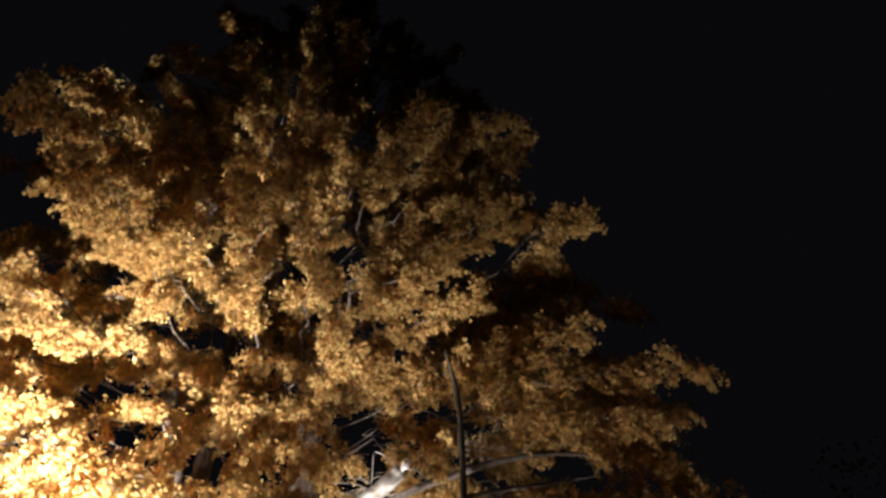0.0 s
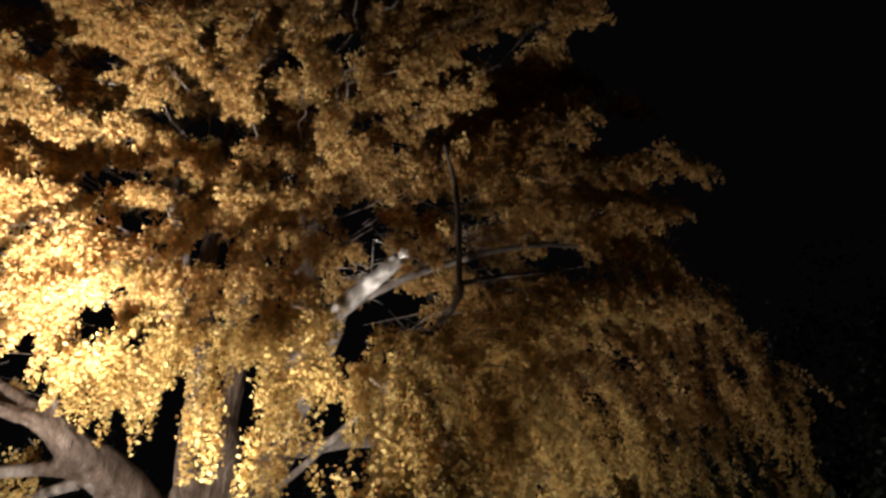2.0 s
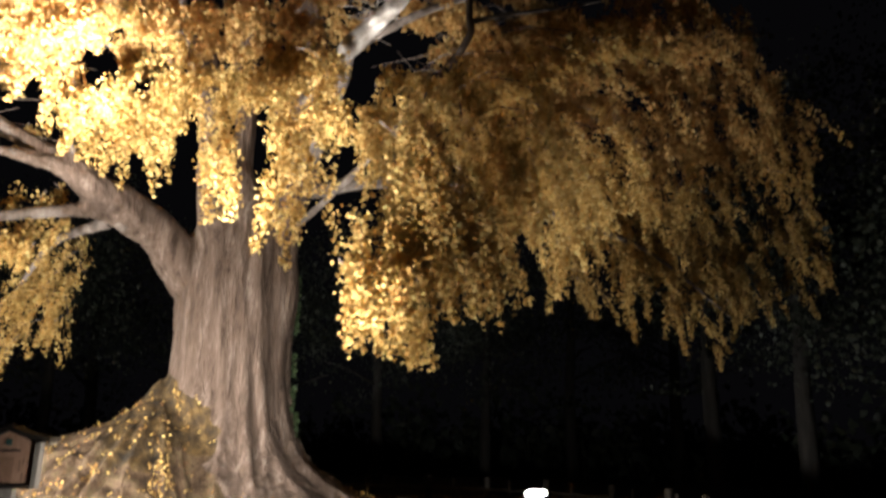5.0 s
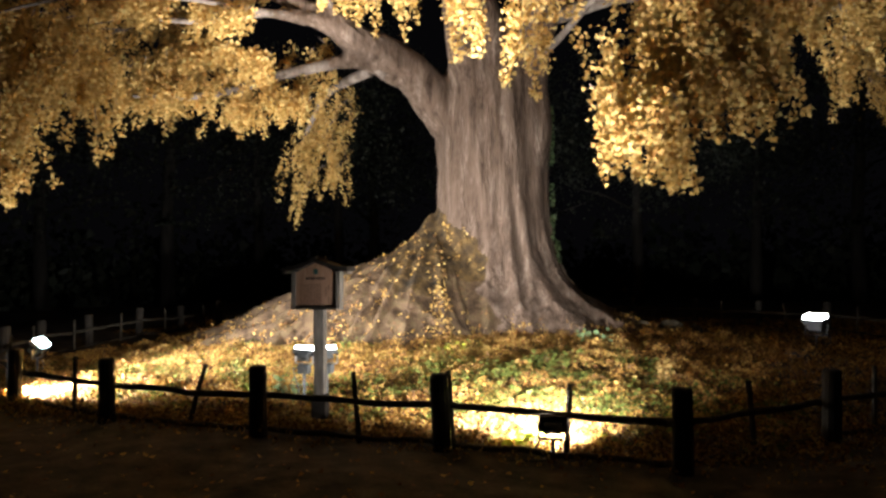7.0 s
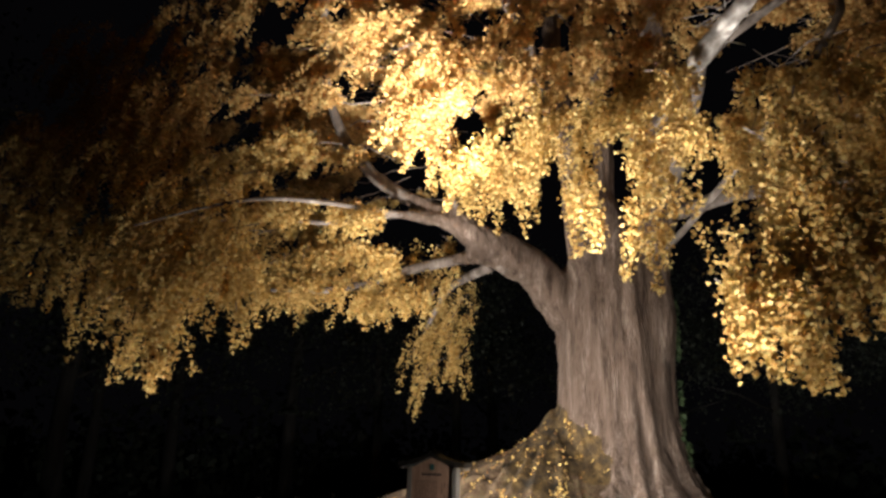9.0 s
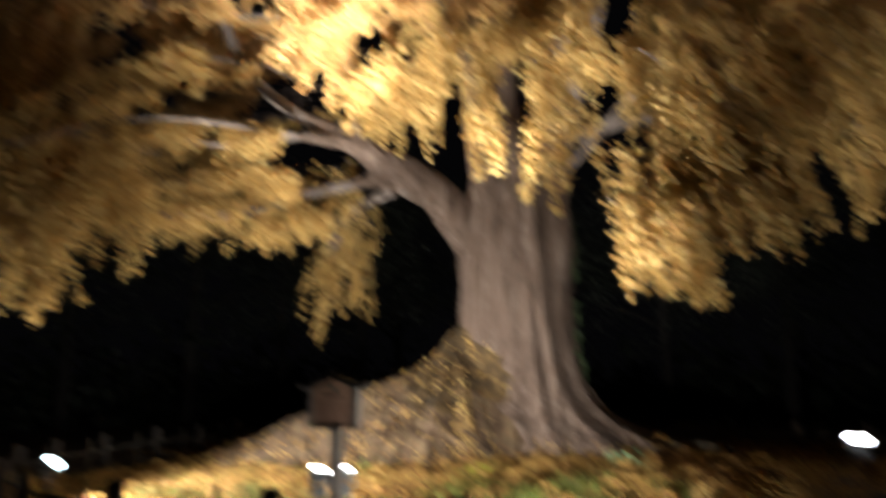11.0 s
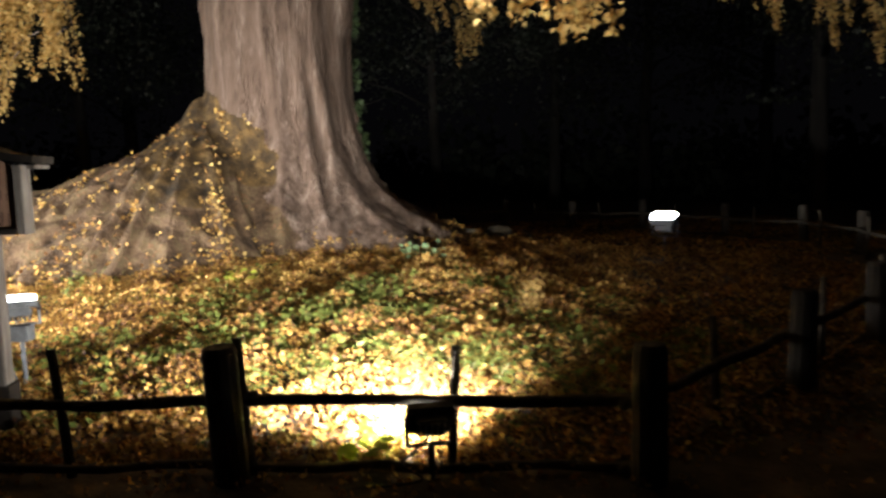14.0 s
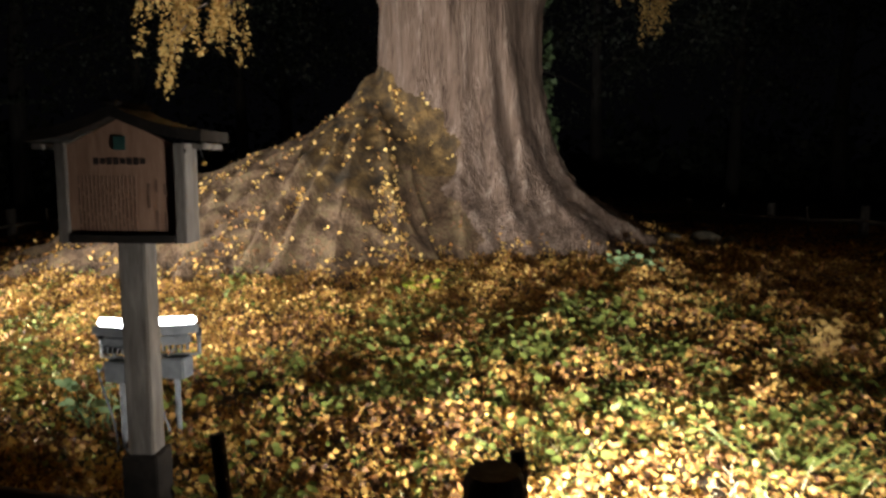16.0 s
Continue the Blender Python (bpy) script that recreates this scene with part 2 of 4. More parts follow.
def smooth_line(points, radii, steps=6):
    """Catmull-Rom through points with radii."""
    out, rad = [], []
    p = [Vector(q) for q in points]
    for i in range(len(p) - 1):
        a, b, c, d = p[max(i - 1, 0)], p[i], p[i + 1], p[min(i + 2, len(p) - 1)]
        for s in range(steps):
            t = s / steps
            out.append(0.5 * ((2 * b) + (c - a) * t + (2 * a - 5 * b + 4 * c - d) * t * t + (3 * b - a - 3 * c + d) * t ** 3))
            rad.append(radii[i] * (1 - t) + radii[i + 1] * t)
    out.append(p[-1])
    rad.append(radii[-1])
    return out, rad


def leaf_mesh(name, pos, size, mat, parent, rs, flat=0.0, label="", shape=(0.0, 0.62, 0.72, 0.95)):
    """Fan-shaped blades at pos; flat 1 lays them on the ground, 0 turns them any way."""
    n = len(pos)
    nor = rs.normal(size=(n, 3))
    nor[:, 2] = nor[:, 2] * (1 - flat) + flat * (1.6 + 0.8 * rs.random(n))
    nor[:, :2] *= 1 - 0.55 * flat
    nor /= np.linalg.norm(nor, axis=1)[:, None]
    ax = rs.normal(size=(n, 3))
    ax -= nor * (ax * nor).sum(1)[:, None]
    ax /= np.linalg.norm(ax, axis=1)[:, None]
    bx = np.cross(nor, ax)
    s = np.asarray(size)[:, None] if np.ndim(size) else np.full((n, 1), size)
    fold = nor * s * (0.12 + 0.2 * rs.random((n, 1)))
    v = np.empty((n, 4, 3), np.float32)
    v[:, 0] = pos - ax * s * 0.5
    v[:, 1] = pos - bx * s * shape[1] + ax * s * (shape[2] - 0.5) + fold
    v[:, 2] = pos + ax * s * (shape[3] - 0.5)
    v[:, 3] = pos + bx * s * shape[1] + ax * s * (shape[2] - 0.5) + fold
    return array_mesh(name, v.reshape(-1, 3), np.arange(4 * n).reshape(-1, 4), mat, parent, label)


# ---- ground ----
def ground_z(x, y):
    x, y = np.asarray(x, float), np.asarray(y, float)
    r = np.hypot(x - TREE.x, y - TREE.y)
    s = np.clip(r / 9.4, 0, 1)
    rise = 0.52 * (1 - s * s * (3 - 2 * s))
    wave = 0.035 * np.sin(1.3 * x + 0.7 * y) * np.sin(0.9 * y - 0.5 * x) + 0.015 * np.sin(3.1 * x - 1.7 * y)
    return rise + wave * np.clip((26 - r) / 12, 0, 1)


axis = np.concatenate([-np.geomspace(400, 16, 14), np.linspace(-14, 14, 141), np.geomspace(16, 400, 14)])
gx, gy = np.meshgrid(axis + TREE.x, axis + TREE.y - 3)
gz = ground_z(gx, gy)
k = len(axis)
idx = np.arange(k * k).reshape(k, k)
quads = np.stack([idx[:-1, :-1], idx[:-1, 1:], idx[1:, 1:], idx[1:, :-1]], -1).reshape(-1, 4)
ground = array_mesh("ground", np.stack([gx, gy, gz], -1).reshape(-1, 3), quads, SOIL, smooth=True)
tagged(ground, "dark leaf-strewn soil rising gently towards the old tree", "ground", kind="structure")

# ---- the ginkgo ----
rng = random.Random(5)
rs = np.random.RandomState(7)
tree = thing("ginkgo_tree", "huge old ginkgo tree with yellow autumn leaves, lit from below", "tree", pose(*TREE))
RIGHT, AWAY = Vector((0.966, 0.259, 0)), Vector((-0.259, 0.966, 0))


def lobed_body(bm, levels, lefts, rights, fronts, backs, centre, sides=200, rows=110, rib=0.05, ribs=13, twist=0.06, lump=0.08, seed=3.0):
    """A fluted closed body: at each level its reach to four sides, with ribs that run up it."""
    zs = np.linspace(levels[0], levels[-1], rows)
    L, R, F, B = (np.interp(zs, levels, q) for q in (lefts, rights, fronts, backs))
    th = np.linspace(0, 2 * math.pi, sides, endpoint=False)
    rings = []
    for i, z in enumerate(zs):
        ring = []
        for a in th:
            c, s = math.cos(a), math.sin(a)
            ru = R[i] if c > 0 else L[i]
            rw = B[i] if s > 0 else F[i]
            r = 1 / math.sqrt((c / ru) ** 2 + (s / rw) ** 2)
            b = a + twist * z
            q = noise.noise((math.cos(b) * 2.2, math.sin(b) * 2.2, z * 0.18 + seed))
            w = 1 - abs(math.sin(0.5 * ribs * b + 2.4 * q))
            r *= 1 + rib * (2 * w * w - 0.5) * (0.5 + min(1.0, 0.5 * r)) + lump * q
            p = centre + RIGHT * (c * r) + AWAY * (s * r)
            ring.append(bm.verts.new((p.x, p.y, z)))
        rings.append(ring)
    for a, b in zip(rings, rings[1:]):
        for k in range(sides):
            bm.faces.new((a[k], a[(k + 1) % sides], b[(k + 1) % sides], b[k]))
    bm.faces.new(list(reversed(rings[0])))
    bm.faces.new(rings[-1])


LIMB_RUN = Vector((-2.75, -2.5, 2.8)).normalized()
FLARE = ((0.0, 0.5, 0.7, 1.0, 1.5, 1.85, 2.1, 2.35, 2.68, 3.05), (5.9, 4.6, 4.15, 3.6, 2.55, 1.75, 1.05, 0.66, 0.38, 0.12), (1.45, 1.3, 1.2, 1.1, 1.0, 0.95, 0.9, 0.8, 0.5, 0.2),
         (3.5, 2.85, 2.6, 2.3, 1.85, 1.5, 1.2, 0.85, 0.5, 0.12), (3.2, 2.9, 2.7, 2.4, 1.9, 1.6, 1.4, 1.2, 0.8, 0.3))
FLARE_AT = RIGHT * -1.35 + AWAY * -0.1


def weld(name, bm, voxel, fissure, smooth_steps):
    """Runs the bodies in bm together into one skin, then carves fissures down it."""
    me = bpy.data.meshes.new(name)
    bm.to_mesh(me)
    bm.free()
    tmp = new(name, me)
    mod = tmp.modifiers.new("skin", "REMESH")
    mod.mode, mod.voxel_size = "VOXEL", voxel
    sm = tmp.modifiers.new("soften", "SMOOTH")
    sm.factor, sm.iterations = 0.5, smooth_steps
    bpy.context.view_layer.update()
    baked = bpy.data.meshes.new_from_object(tmp.evaluated_get(bpy.context.evaluated_depsgraph_get()))
    bpy.data.objects.remove(tmp)
    n = len(baked.vertices)
    co, nm = np.empty(n * 3, np.float32), np.empty(n * 3, np.float32)
    baked.vertices.foreach_get("co", co)
    baked.vertices.foreach_get("normal", nm)
    co, nm = co.reshape(-1, 3), nm.reshape(-1, 3)
    d = np.empty((n, 1), np.float32)
    fx, fz, deep, fine = fissure
    for i, (x, y, z) in enumerate(co):
        a = noise.noise((x * fx, y * fx, z * fz))
        b = noise.noise((x * fx * 2.3 + 5, y * fx * 2.3, z * fz * 2.5))
        u = x * RIGHT.x + y * RIGHT.y
        if z < 2.7 and u < -0.4:
            k = min(1.0, (2.7 - z) / 0.5, (-0.4 - u) / 0.5)
            th = math.atan2(y - FLARE_AT.y, x - FLARE_AT.x) + 0.12 * noise.noise((x * 1.5, y * 1.5, z))
            a += k * (noise.noise((math.cos(th) * 6, math.sin(th) * 6, z * 0.35)) - a)
            b += k * (1.9 * noise.noise((math.cos(th) * 17, math.sin(th) * 17, z * 0.8)) + 2.0 * noise.noise((x * 3.4, y * 3.4, z * 4.5)) - b)
        if z > 4.5 and u < -1.15:
            # on the great limb the fissures follow its run
            k = min(1.0, (z - 4.5) / 0.6, (-1.15 - u) / 0.4)
            p = Vector((x, y, z))
            p -= LIMB_RUN * (0.88 * p.dot(LIMB_RUN))
            a += k * (noise.noise(p * 3.2) - a)
            b += k * (noise.noise(p * 7.5) - b)
        d[i] = deep * (0.45 - (1 - abs(a)) ** 5) + fine * b + 0.014 * noise.noise((x * 11, y * 11, z * 1.3))
        if 0.7 < z < 3.6 and y < -0.3:
            # the old cleft down the front and the pale ridge beside it
            u = x * RIGHT.x + y * RIGHT.y - (0.72 - 0.11 * z)
            fade = min(1.0, (z - 0.7) / 0.6, (3.6 - z) / 0.8)
            d[i] += fade * (0.06 * math.exp(-((u - 0.17) / 0.10) ** 2) - 0.11 * math.exp(-(u / 0.045) ** 2))
    co = co + nm * d
    quads = np.empty(len(baked.loops), np.int32)
    baked.loops.foreach_get("vertex_index", quads)
    return co, quads.reshape(-1, 4)


def skin(name, co, quads, mat, label):
    used, back = np.unique(quads, return_inverse=True)
    return array_mesh(name, co[used], back.reshape(-1, 4), mat, tree, label, smooth=True)


def bent(points, radii, steps=8):
    """A limb's line with small natural bends, about the tree's foot."""
    pts, rad = smooth_line(points, radii, steps)
    out = []
    for i, p in enumerate(pts):
        j = Vector((noise.noise(p * 0.9), noise.noise(p * 0.9 + Vector((7, 0, 0))), noise.noise(p * 0.9 + Vector((0, 9, 0))))) * min(0.22, rad[i] * 0.6)
        out.append(p + j - TREE)
    return out, [r * (1 + 0.14 * noise.noise(Vector((i * 0.4, r * 5, 1)))) for i, r in enumerate(rad)]


STEM_RIGHT = [(-4.05, 17.75, 4.0), (-3.80, 17.6, 5.8), (-3.45, 17.3, 7.2), (-3.25, 17, 8.15), (-3.4, 17, 12), (-4.0, 17, 20), (-4.3, 17.2, 31)], (0.48, 0.44, 0.40, 0.38, 0.36, 0.32, 0.06)
STEM_LEFT = [(-4.9, 17.4, 5.0), (-5.15, 16.9, 6.8), (-5.3, 16.6, 8.3), (-5.7, 16.4, 12), (-6.0, 16.5, 19)], (0.6, 0.36, 0.26, 0.22, 0.08)
STEM_MID = [(-4.5, 17.6, 5.0), (-4.6, 17.2, 7.0), (-4.7, 17, 8.5), (-4.8, 17.2, 16), (-4.9, 17.3, 26)], (0.6, 0.34, 0.24, 0.20, 0.06)
GREAT_LIMB = [(-4.8, 17.8, 4.2), (-5.5, 17.4, 5.15), (-6.25, 16.85, 5.95), (-6.95, 16.0, 6.55), (-7.55, 15.25, 7.0)], (0.60, 0.58, 0.48, 0.36, 0.22)
body = bmesh.new()
lobed_body(body, (0.0, 0.5, 0.8, 1.2, 1.6, 2.2, 3.0, 4.0, 5.0, 6.0, 6.8, 7.4), (2.0, 1.9, 1.85, 1.75, 1.65, 1.5, 1.33, 1.3, 1.34, 1.25, 0.9, 0.4),
           (4.2, 3.3, 2.65, 1.95, 1.58, 1.34, 1.2, 1.16, 1.17, 1.15, 0.8, 0.3), (2.9, 2.45, 2.2, 1.85, 1.62, 1.4, 1.25, 1.18, 1.12, 1.0, 0.8, 0.4),
           (2.4, 2.2, 2.0, 1.8, 1.6, 1.4, 1.25, 1.2, 1.15, 1.0, 0.7, 0.4), Vector((0, 0, 0)), sides=220, rows=110, rib=0.034, ribs=15)
FORKS = [([(-7.3, 15.5, 6.8), (-7.9, 15.1, 7.15), (-8.6, 14.8, 7.5), (-9.3, 14.6, 8.1)], (0.24, 0.20, 0.165, 0.145)), ([(-7.3, 15.5, 6.8), (-7.9, 14.9, 6.95), (-8.5, 14.35, 6.93)], (0.20, 0.15, 0.11)),
         ([(-7.3, 15.5, 6.8), (-7.5, 15.0, 7.5), (-7.65, 14.55, 8.3)], (0.12, 0.07, 0.05)), ([(-6.5, 16.5, 6.0), (-7.2, 15.9, 6.3), (-7.8, 15.4, 6.15)], (0.26, 0.17, 0.14))]
for line in (STEM_RIGHT, STEM_LEFT, STEM_MID, GREAT_LIMB, *FORKS):
    tube(body, *bent(*line), 24)

lobed_body(body, *FLARE, FLARE_AT, sides=260, rows=90, rib=0.05, ribs=31, twist=0.0, lump=0.07, seed=8.0)


def on_flare(a, z, sink=0.02):
    """A place on the flare's skin at the angle a and the height z."""
    L, R, F, B = (float(np.interp(z, FLARE[0], q)) for q in FLARE[1:])
    c, s = math.cos(a), math.sin(a)
    r = 1 / math.sqrt((c / (R if c > 0 else L)) ** 2 + (s / (B if s > 0 else F)) ** 2) - sink
    return FLARE_AT + RIGHT * (c * r) + AWAY * (s * r) + Vector((0, 0, z))


for k in range(30):
    a = radians(150 + 128 * (k + rng.random()) / 30)
    top, low = rng.uniform(1.0, 2.4), rng.uniform(0.05, 0.5)
    drift = rng.uniform(-0.35, 0.35)
    rad = rng.uniform(0.05, 0.12)
    pts = []
    for q in range(8):
        t = q / 7
        z = top + (low - top) * t
        pts.append(on_flare(a + drift * t * t + 0.05 * math.sin(5 * t + k), z, rad * 0.35 + 0.02 * math.sin(7 * t)))
    tube(body, pts, [rad * (0.5 + 0.9 * (q / 7) - 0.5 * (q / 7) ** 3) for q in range(8)], 10)
co, quads = weld("trunk", body, 0.045, (2.6, 0.34, 0.042, 0.024), 14)
mid = co[quads].mean(1)
across = mid @ np.array(RIGHT)
edge = np.array([0.35 * noise.noise((m[1] * 1.2, m[2] * 1.1, 2.0)) + 0.15 * noise.noise((m[1] * 5, m[2] * 5, 2.0)) for m in mid])
earth = (across < 0.14 - 0.21 * mid[:, 2] + edge) & (mid[:, 2] < 2.95 + edge - 0.6 * np.clip(across + 1.25, 0, 1))
skin("trunk", co, quads[~earth], BARK, "fluted grey-brown ginkgo trunk dividing into stems")
mossy = earth & (mid[:, 2] + 1.6 * edge > 1.45) & (across > -2.3 + edge)
skin("earth_wedge", co, quads[mossy], WEDGE, "mossy earth heaped against the trunk")
root = skin("root_flare", co, quads[earth & ~mossy], ROOT, "spreading ridged root flare with fallen leaves")
mound = np.concatenate([co[np.unique(quads[earth])], co[np.unique(quads[~earth & (mid[:, 2] < 0.85)])]])


def limb(name, points, radii, label="", sides=16, bark=None):
    bm = bmesh.new()
    out, rad = bent(points, radii)
    tube(bm, out, rad, sides, 0.08, rng)
    return part(name, bm, bark or LIMB_BARK, tree, label, True)


limb("limb", [(-7.5, 15.3, 6.95), (-8.6, 14.8, 7.5), (-9.6, 14.5, 8.42), (-10.3, 14.2, 9.7), (-10.6, 14, 11.8), (-10.9, 14, 16)], (0.15, 0.15, 0.135, 0.115, 0.10, 0.04))
limb("limb", [(-7.5, 15.3, 6.9), (-8.4, 14.4, 6.95), (-9.5, 13.5, 6.65), (-10.8, 13.0, 6.8), (-12, 12.7, 6.8)], (0.085, 0.075, 0.06, 0.04, 0.015))
limb("limb", [(-6.7, 16.2, 6.0), (-7.2, 15.9, 6.3), (-8.27, 15, 5.95), (-9.46, 14.2, 5.4), (-11, 13.4, 5.3)], (0.12, 0.13, 0.115, 0.09, 0.04))
limb("limb", [(-7.4, 15.4, 6.8), (-7.6, 14.6, 8.2), (-8.34, 13.6, 10.8), (-9.2, 13.8, 12.6), (-9.5, 14, 18)], (0.045, 0.05, 0.07, 0.08, 0.05))
limb("limb", [(-5.6, 16.3, 9.6), (-6.4, 15.4, 12.5), (-6.85, 15, 15.4), (-8, 15, 19.6), (-9.3, 15, 22.3), (-10, 15, 25)], (0.24, 0.19, 0.17, 0.14, 0.10, 0.04))
limb("limb", [(-3.3, 17, 7.8), (-2.6, 15.4, 8.5), (-1.98, 14.08, 8.98)], (0.30, 0.22, 0.16))
limb("stub", [(-2.02, 14.15, 8.95), (-1.92, 14, 9.02), (-1.4, 13.6, 9.33), (-0.89, 13.2, 9.6)], (0.16, 0.19, 0.17, 0.13), "pale broken-off limb stub", 16, LIT_STUB_WOOD)
for dx, dz in ((0.12, 0.10), (0.16, -0.06), (0.18, 0.02)):
    limb("splinter", [(-0.95, 13.25, 9.56), (-0.92 + dx * 0.5, 13.1, 9.6 + dz * 0.6), (-0.9 + dx, 13.0, 9.62 + dz)], (0.05, 0.03, 0.008), "torn pale splinter", 6, LIT_STUB_WOOD)
limb("branch", [(-3.3, 17, 6.4), (-1.6, 14.6, 7.0), (0.05, 12.2, 7.9), (0.18, 12, 8.5), (0.12, 12, 10.3), (-0.1, 12.2, 11.6)], (0.075, 0.065, 0.058, 0.055, 0.05, 0.015))
limb("branch", [(0.2, 12, 8.3), (0.85, 12, 8.45), (1.5, 12, 8.55), (2.3, 12, 8.7)], (0.045, 0.038, 0.03, 0.01))
limb("branch", [(-3.2, 17.2, 7.2), (-0.5, 17.6, 7.6), (2.5, 18.6, 7.2), (5.2, 19.6, 6.4), (7.4, 20.6, 5.0)], (0.18, 0.14, 0.10, 0.06, 0.02))
limb("branch", [(-3.4, 16.8, 9.0), (-1.5, 15.2, 10.0), (1.5, 14.8, 11.0), (4.0, 15.2, 11.2)], (0.12, 0.09, 0.06, 0.02))
limb("branch", [(-8.3, 14.2, 6.9), (-9.6, 11.6, 6.6), (-10.8, 9.6, 5.6)], (0.06, 0.04, 0.012))
limb("branch", [(-7.2, 16.4, 6.2), (-8.8, 17.4, 6.0), (-10.0, 18.2, 4.9)], (0.14, 0.09, 0.03))


for k in range(14):
    q = rng.uniform(0.1, 1.0)
    p = Vector((-1.92, 14, 9.02)).lerp(Vector((-0.89, 13.2, 9.6)), q)
    d = Vector((rng.uniform(-0.9, 0.9), rng.uniform(-0.6, 0.3), rng.uniform(-0.7, 0.8))).normalized() * rng.uniform(0.4, 1.0)
    limb("twig", [p, p + d * 0.5 + Vector((0, 0, 0.08)), p + d], (0.016, 0.010, 0.004), "thin pale twig", 6, LIT_STUB_WOOD)


# leaves hang in garlands along drooping shoots
GARLANDS = []


def garland(p, length, lean, leaves, size, spread):
    GARLANDS.append((p[0], p[1], p[2], length, lean[0], lean[1], leaves, size, spread))


def curtain(x, y, low, high, rx, ry, count, leaves=150, size=0.060):
    """A hanging mass of shoots, its lowest tips at low."""
    for _ in range(int(count * 0.8)):
        a, r = rng.uniform(0, 2 * math.pi), math.sqrt(rng.random())
        px, py = x + rx * r * math.cos(a), y + ry * r * math.sin(a)
        ln = rng.uniform(0.55, 1.5)
        skirt = low + (high - low) * 0.55 * r * r
        top = skirt + ln * 0.9 + (high - skirt) * rng.random() ** 1.3
        out = Vector((px - TREE.x, py - TREE.y)).normalized() * rng.uniform(-0.2, 0.9)
        garland((px, py, top), ln, (out.x + rng.uniform(-0.45, 0.45), out.y + rng.uniform(-0.45, 0.45)), leaves, size, 0.078)


FRONT = [  # x, y, lowest tip, top, half widths, shoots
    (-0.62, 10.6, 2.74, 2.9, 0.13, 0.20, 14), (-1.42, 10.7, 2.95, 3.0, 0.12, 0.20, 8), (-1.15, 10.7, 3.15, 3.3, 0.20, 0.25, 12), (-0.62, 10.8, 3.05, 5.4, 0.40, 0.40, 66),
    (-0.10, 10.8, 3.15, 4.0, 0.40, 0.40, 40), (0.15, 11.2, 3.35, 4.2, 0.30, 0.40, 16), (0.75, 12.2, 3.70, 5.8, 0.28, 0.40, 26), (-2.25, 11.5, 3.95, 5.3, 0.15, 0.3, 9), (-2.6, 11.6, 3.9, 5.5, 0.13, 0.3, 9), (-3.5, 11.6, 4.45, 5.7, 0.24, 0.4, 12),
]
FRONT_INNER = [
    (-7.0, 14.5, 6.7, 7.5, 0.35, 0.3, 15), (-6.1, 14.4, 6.3, 7.3, 0.35, 0.3, 16), (-5.3, 14.4, 6.1, 7.2, 0.30, 0.3, 14), (-7.5, 14.2, 7.2, 8.3, 0.30, 0.25, 16),
    (-1.3, 12.9, 5.35, 6.5, 0.45, 0.3, 13), (-2.9, 12.4, 5.9, 6.9, 0.8, 0.5, 15), (-4.5, 12.6, 5.8, 7.0, 0.32, 0.4, 11), (0.6, 12.6, 4.5, 6.8, 0.9, 0.8, 52),
]
TIERS = [  # x, y, height, half widths, shoots: flat layers of leaves in front of the stems
    (-4.5, 13.2, 9.1, 2.4, 0.60, 110), (-3.9, 13.2, 7.85, 2.1, 0.45, 84), (-3.2, 13.3, 10.1, 1.0, 0.45, 36), (-6.3, 13.5, 11.3, 1.1, 0.45, 34),
    (-2.9, 13.4, 11.1, 1.2, 0.42, 34), (-5.5, 13.6, 10.3, 0.8, 0.40, 20), (-7.0, 13.8, 13.0, 1.6, 0.55, 54), (-3.7, 13.6, 12.4, 1.1, 0.40, 34),
    (-1.6, 13.0, 7.2, 1.0, 0.40, 34), (-2.6, 13.3, 8.45, 0.75, 0.35, 34), (-0.4, 12.6, 7.6, 1.0, 0.40, 36), (-4.3, 14.2, 11.4, 1.6, 0.50, 46), (-5.0, 14.6, 9.9, 1.5, 0.40, 40), (-6.1, 14.3, 8.1, 1.1, 0.40, 38), (-5.2, 13.7, 12.2, 0.8, 0.35, 18), (-2.0, 13.6, 12.6, 1.0, 0.50, 30),
]
LEFT = [
    (-9.72, 18.15, 2.55, 4.2, 0.13, 0.25, 10), (-9.08, 18.5, 2.62, 4.2, 0.12, 0.25, 9), (-9.4, 18.4, 3.6, 5.0, 0.5, 0.6, 14), (-8.9, 18.4, 4.2, 5.3, 0.5, 0.6, 12), (-8.1, 15.6, 4.7, 5.5, 0.5, 0.5, 14),
    (-9.2, 14.6, 4.5, 5.3, 0.7, 0.5, 20), (-10.4, 13.8, 4.6, 5.5, 0.8, 0.5, 22), (-11.6, 13.2, 4.5, 5.6, 0.8, 0.5, 22),
    (-9.6, 11.0, 2.98, 5.0, 0.22, 0.35, 14), (-10.4, 11.0, 3.5, 5.6, 0.8, 0.8, 40), (-11.4, 11.0, 2.98, 5.6, 0.4, 0.6, 26), (-12.5, 11.0, 3.0, 5.8, 0.5, 0.7, 32),
    (-10.45, 10.9, 3.0, 4.6, 0.16, 0.3, 9), (-11.1, 10.9, 2.85, 5.0, 0.35, 0.4, 22),
]
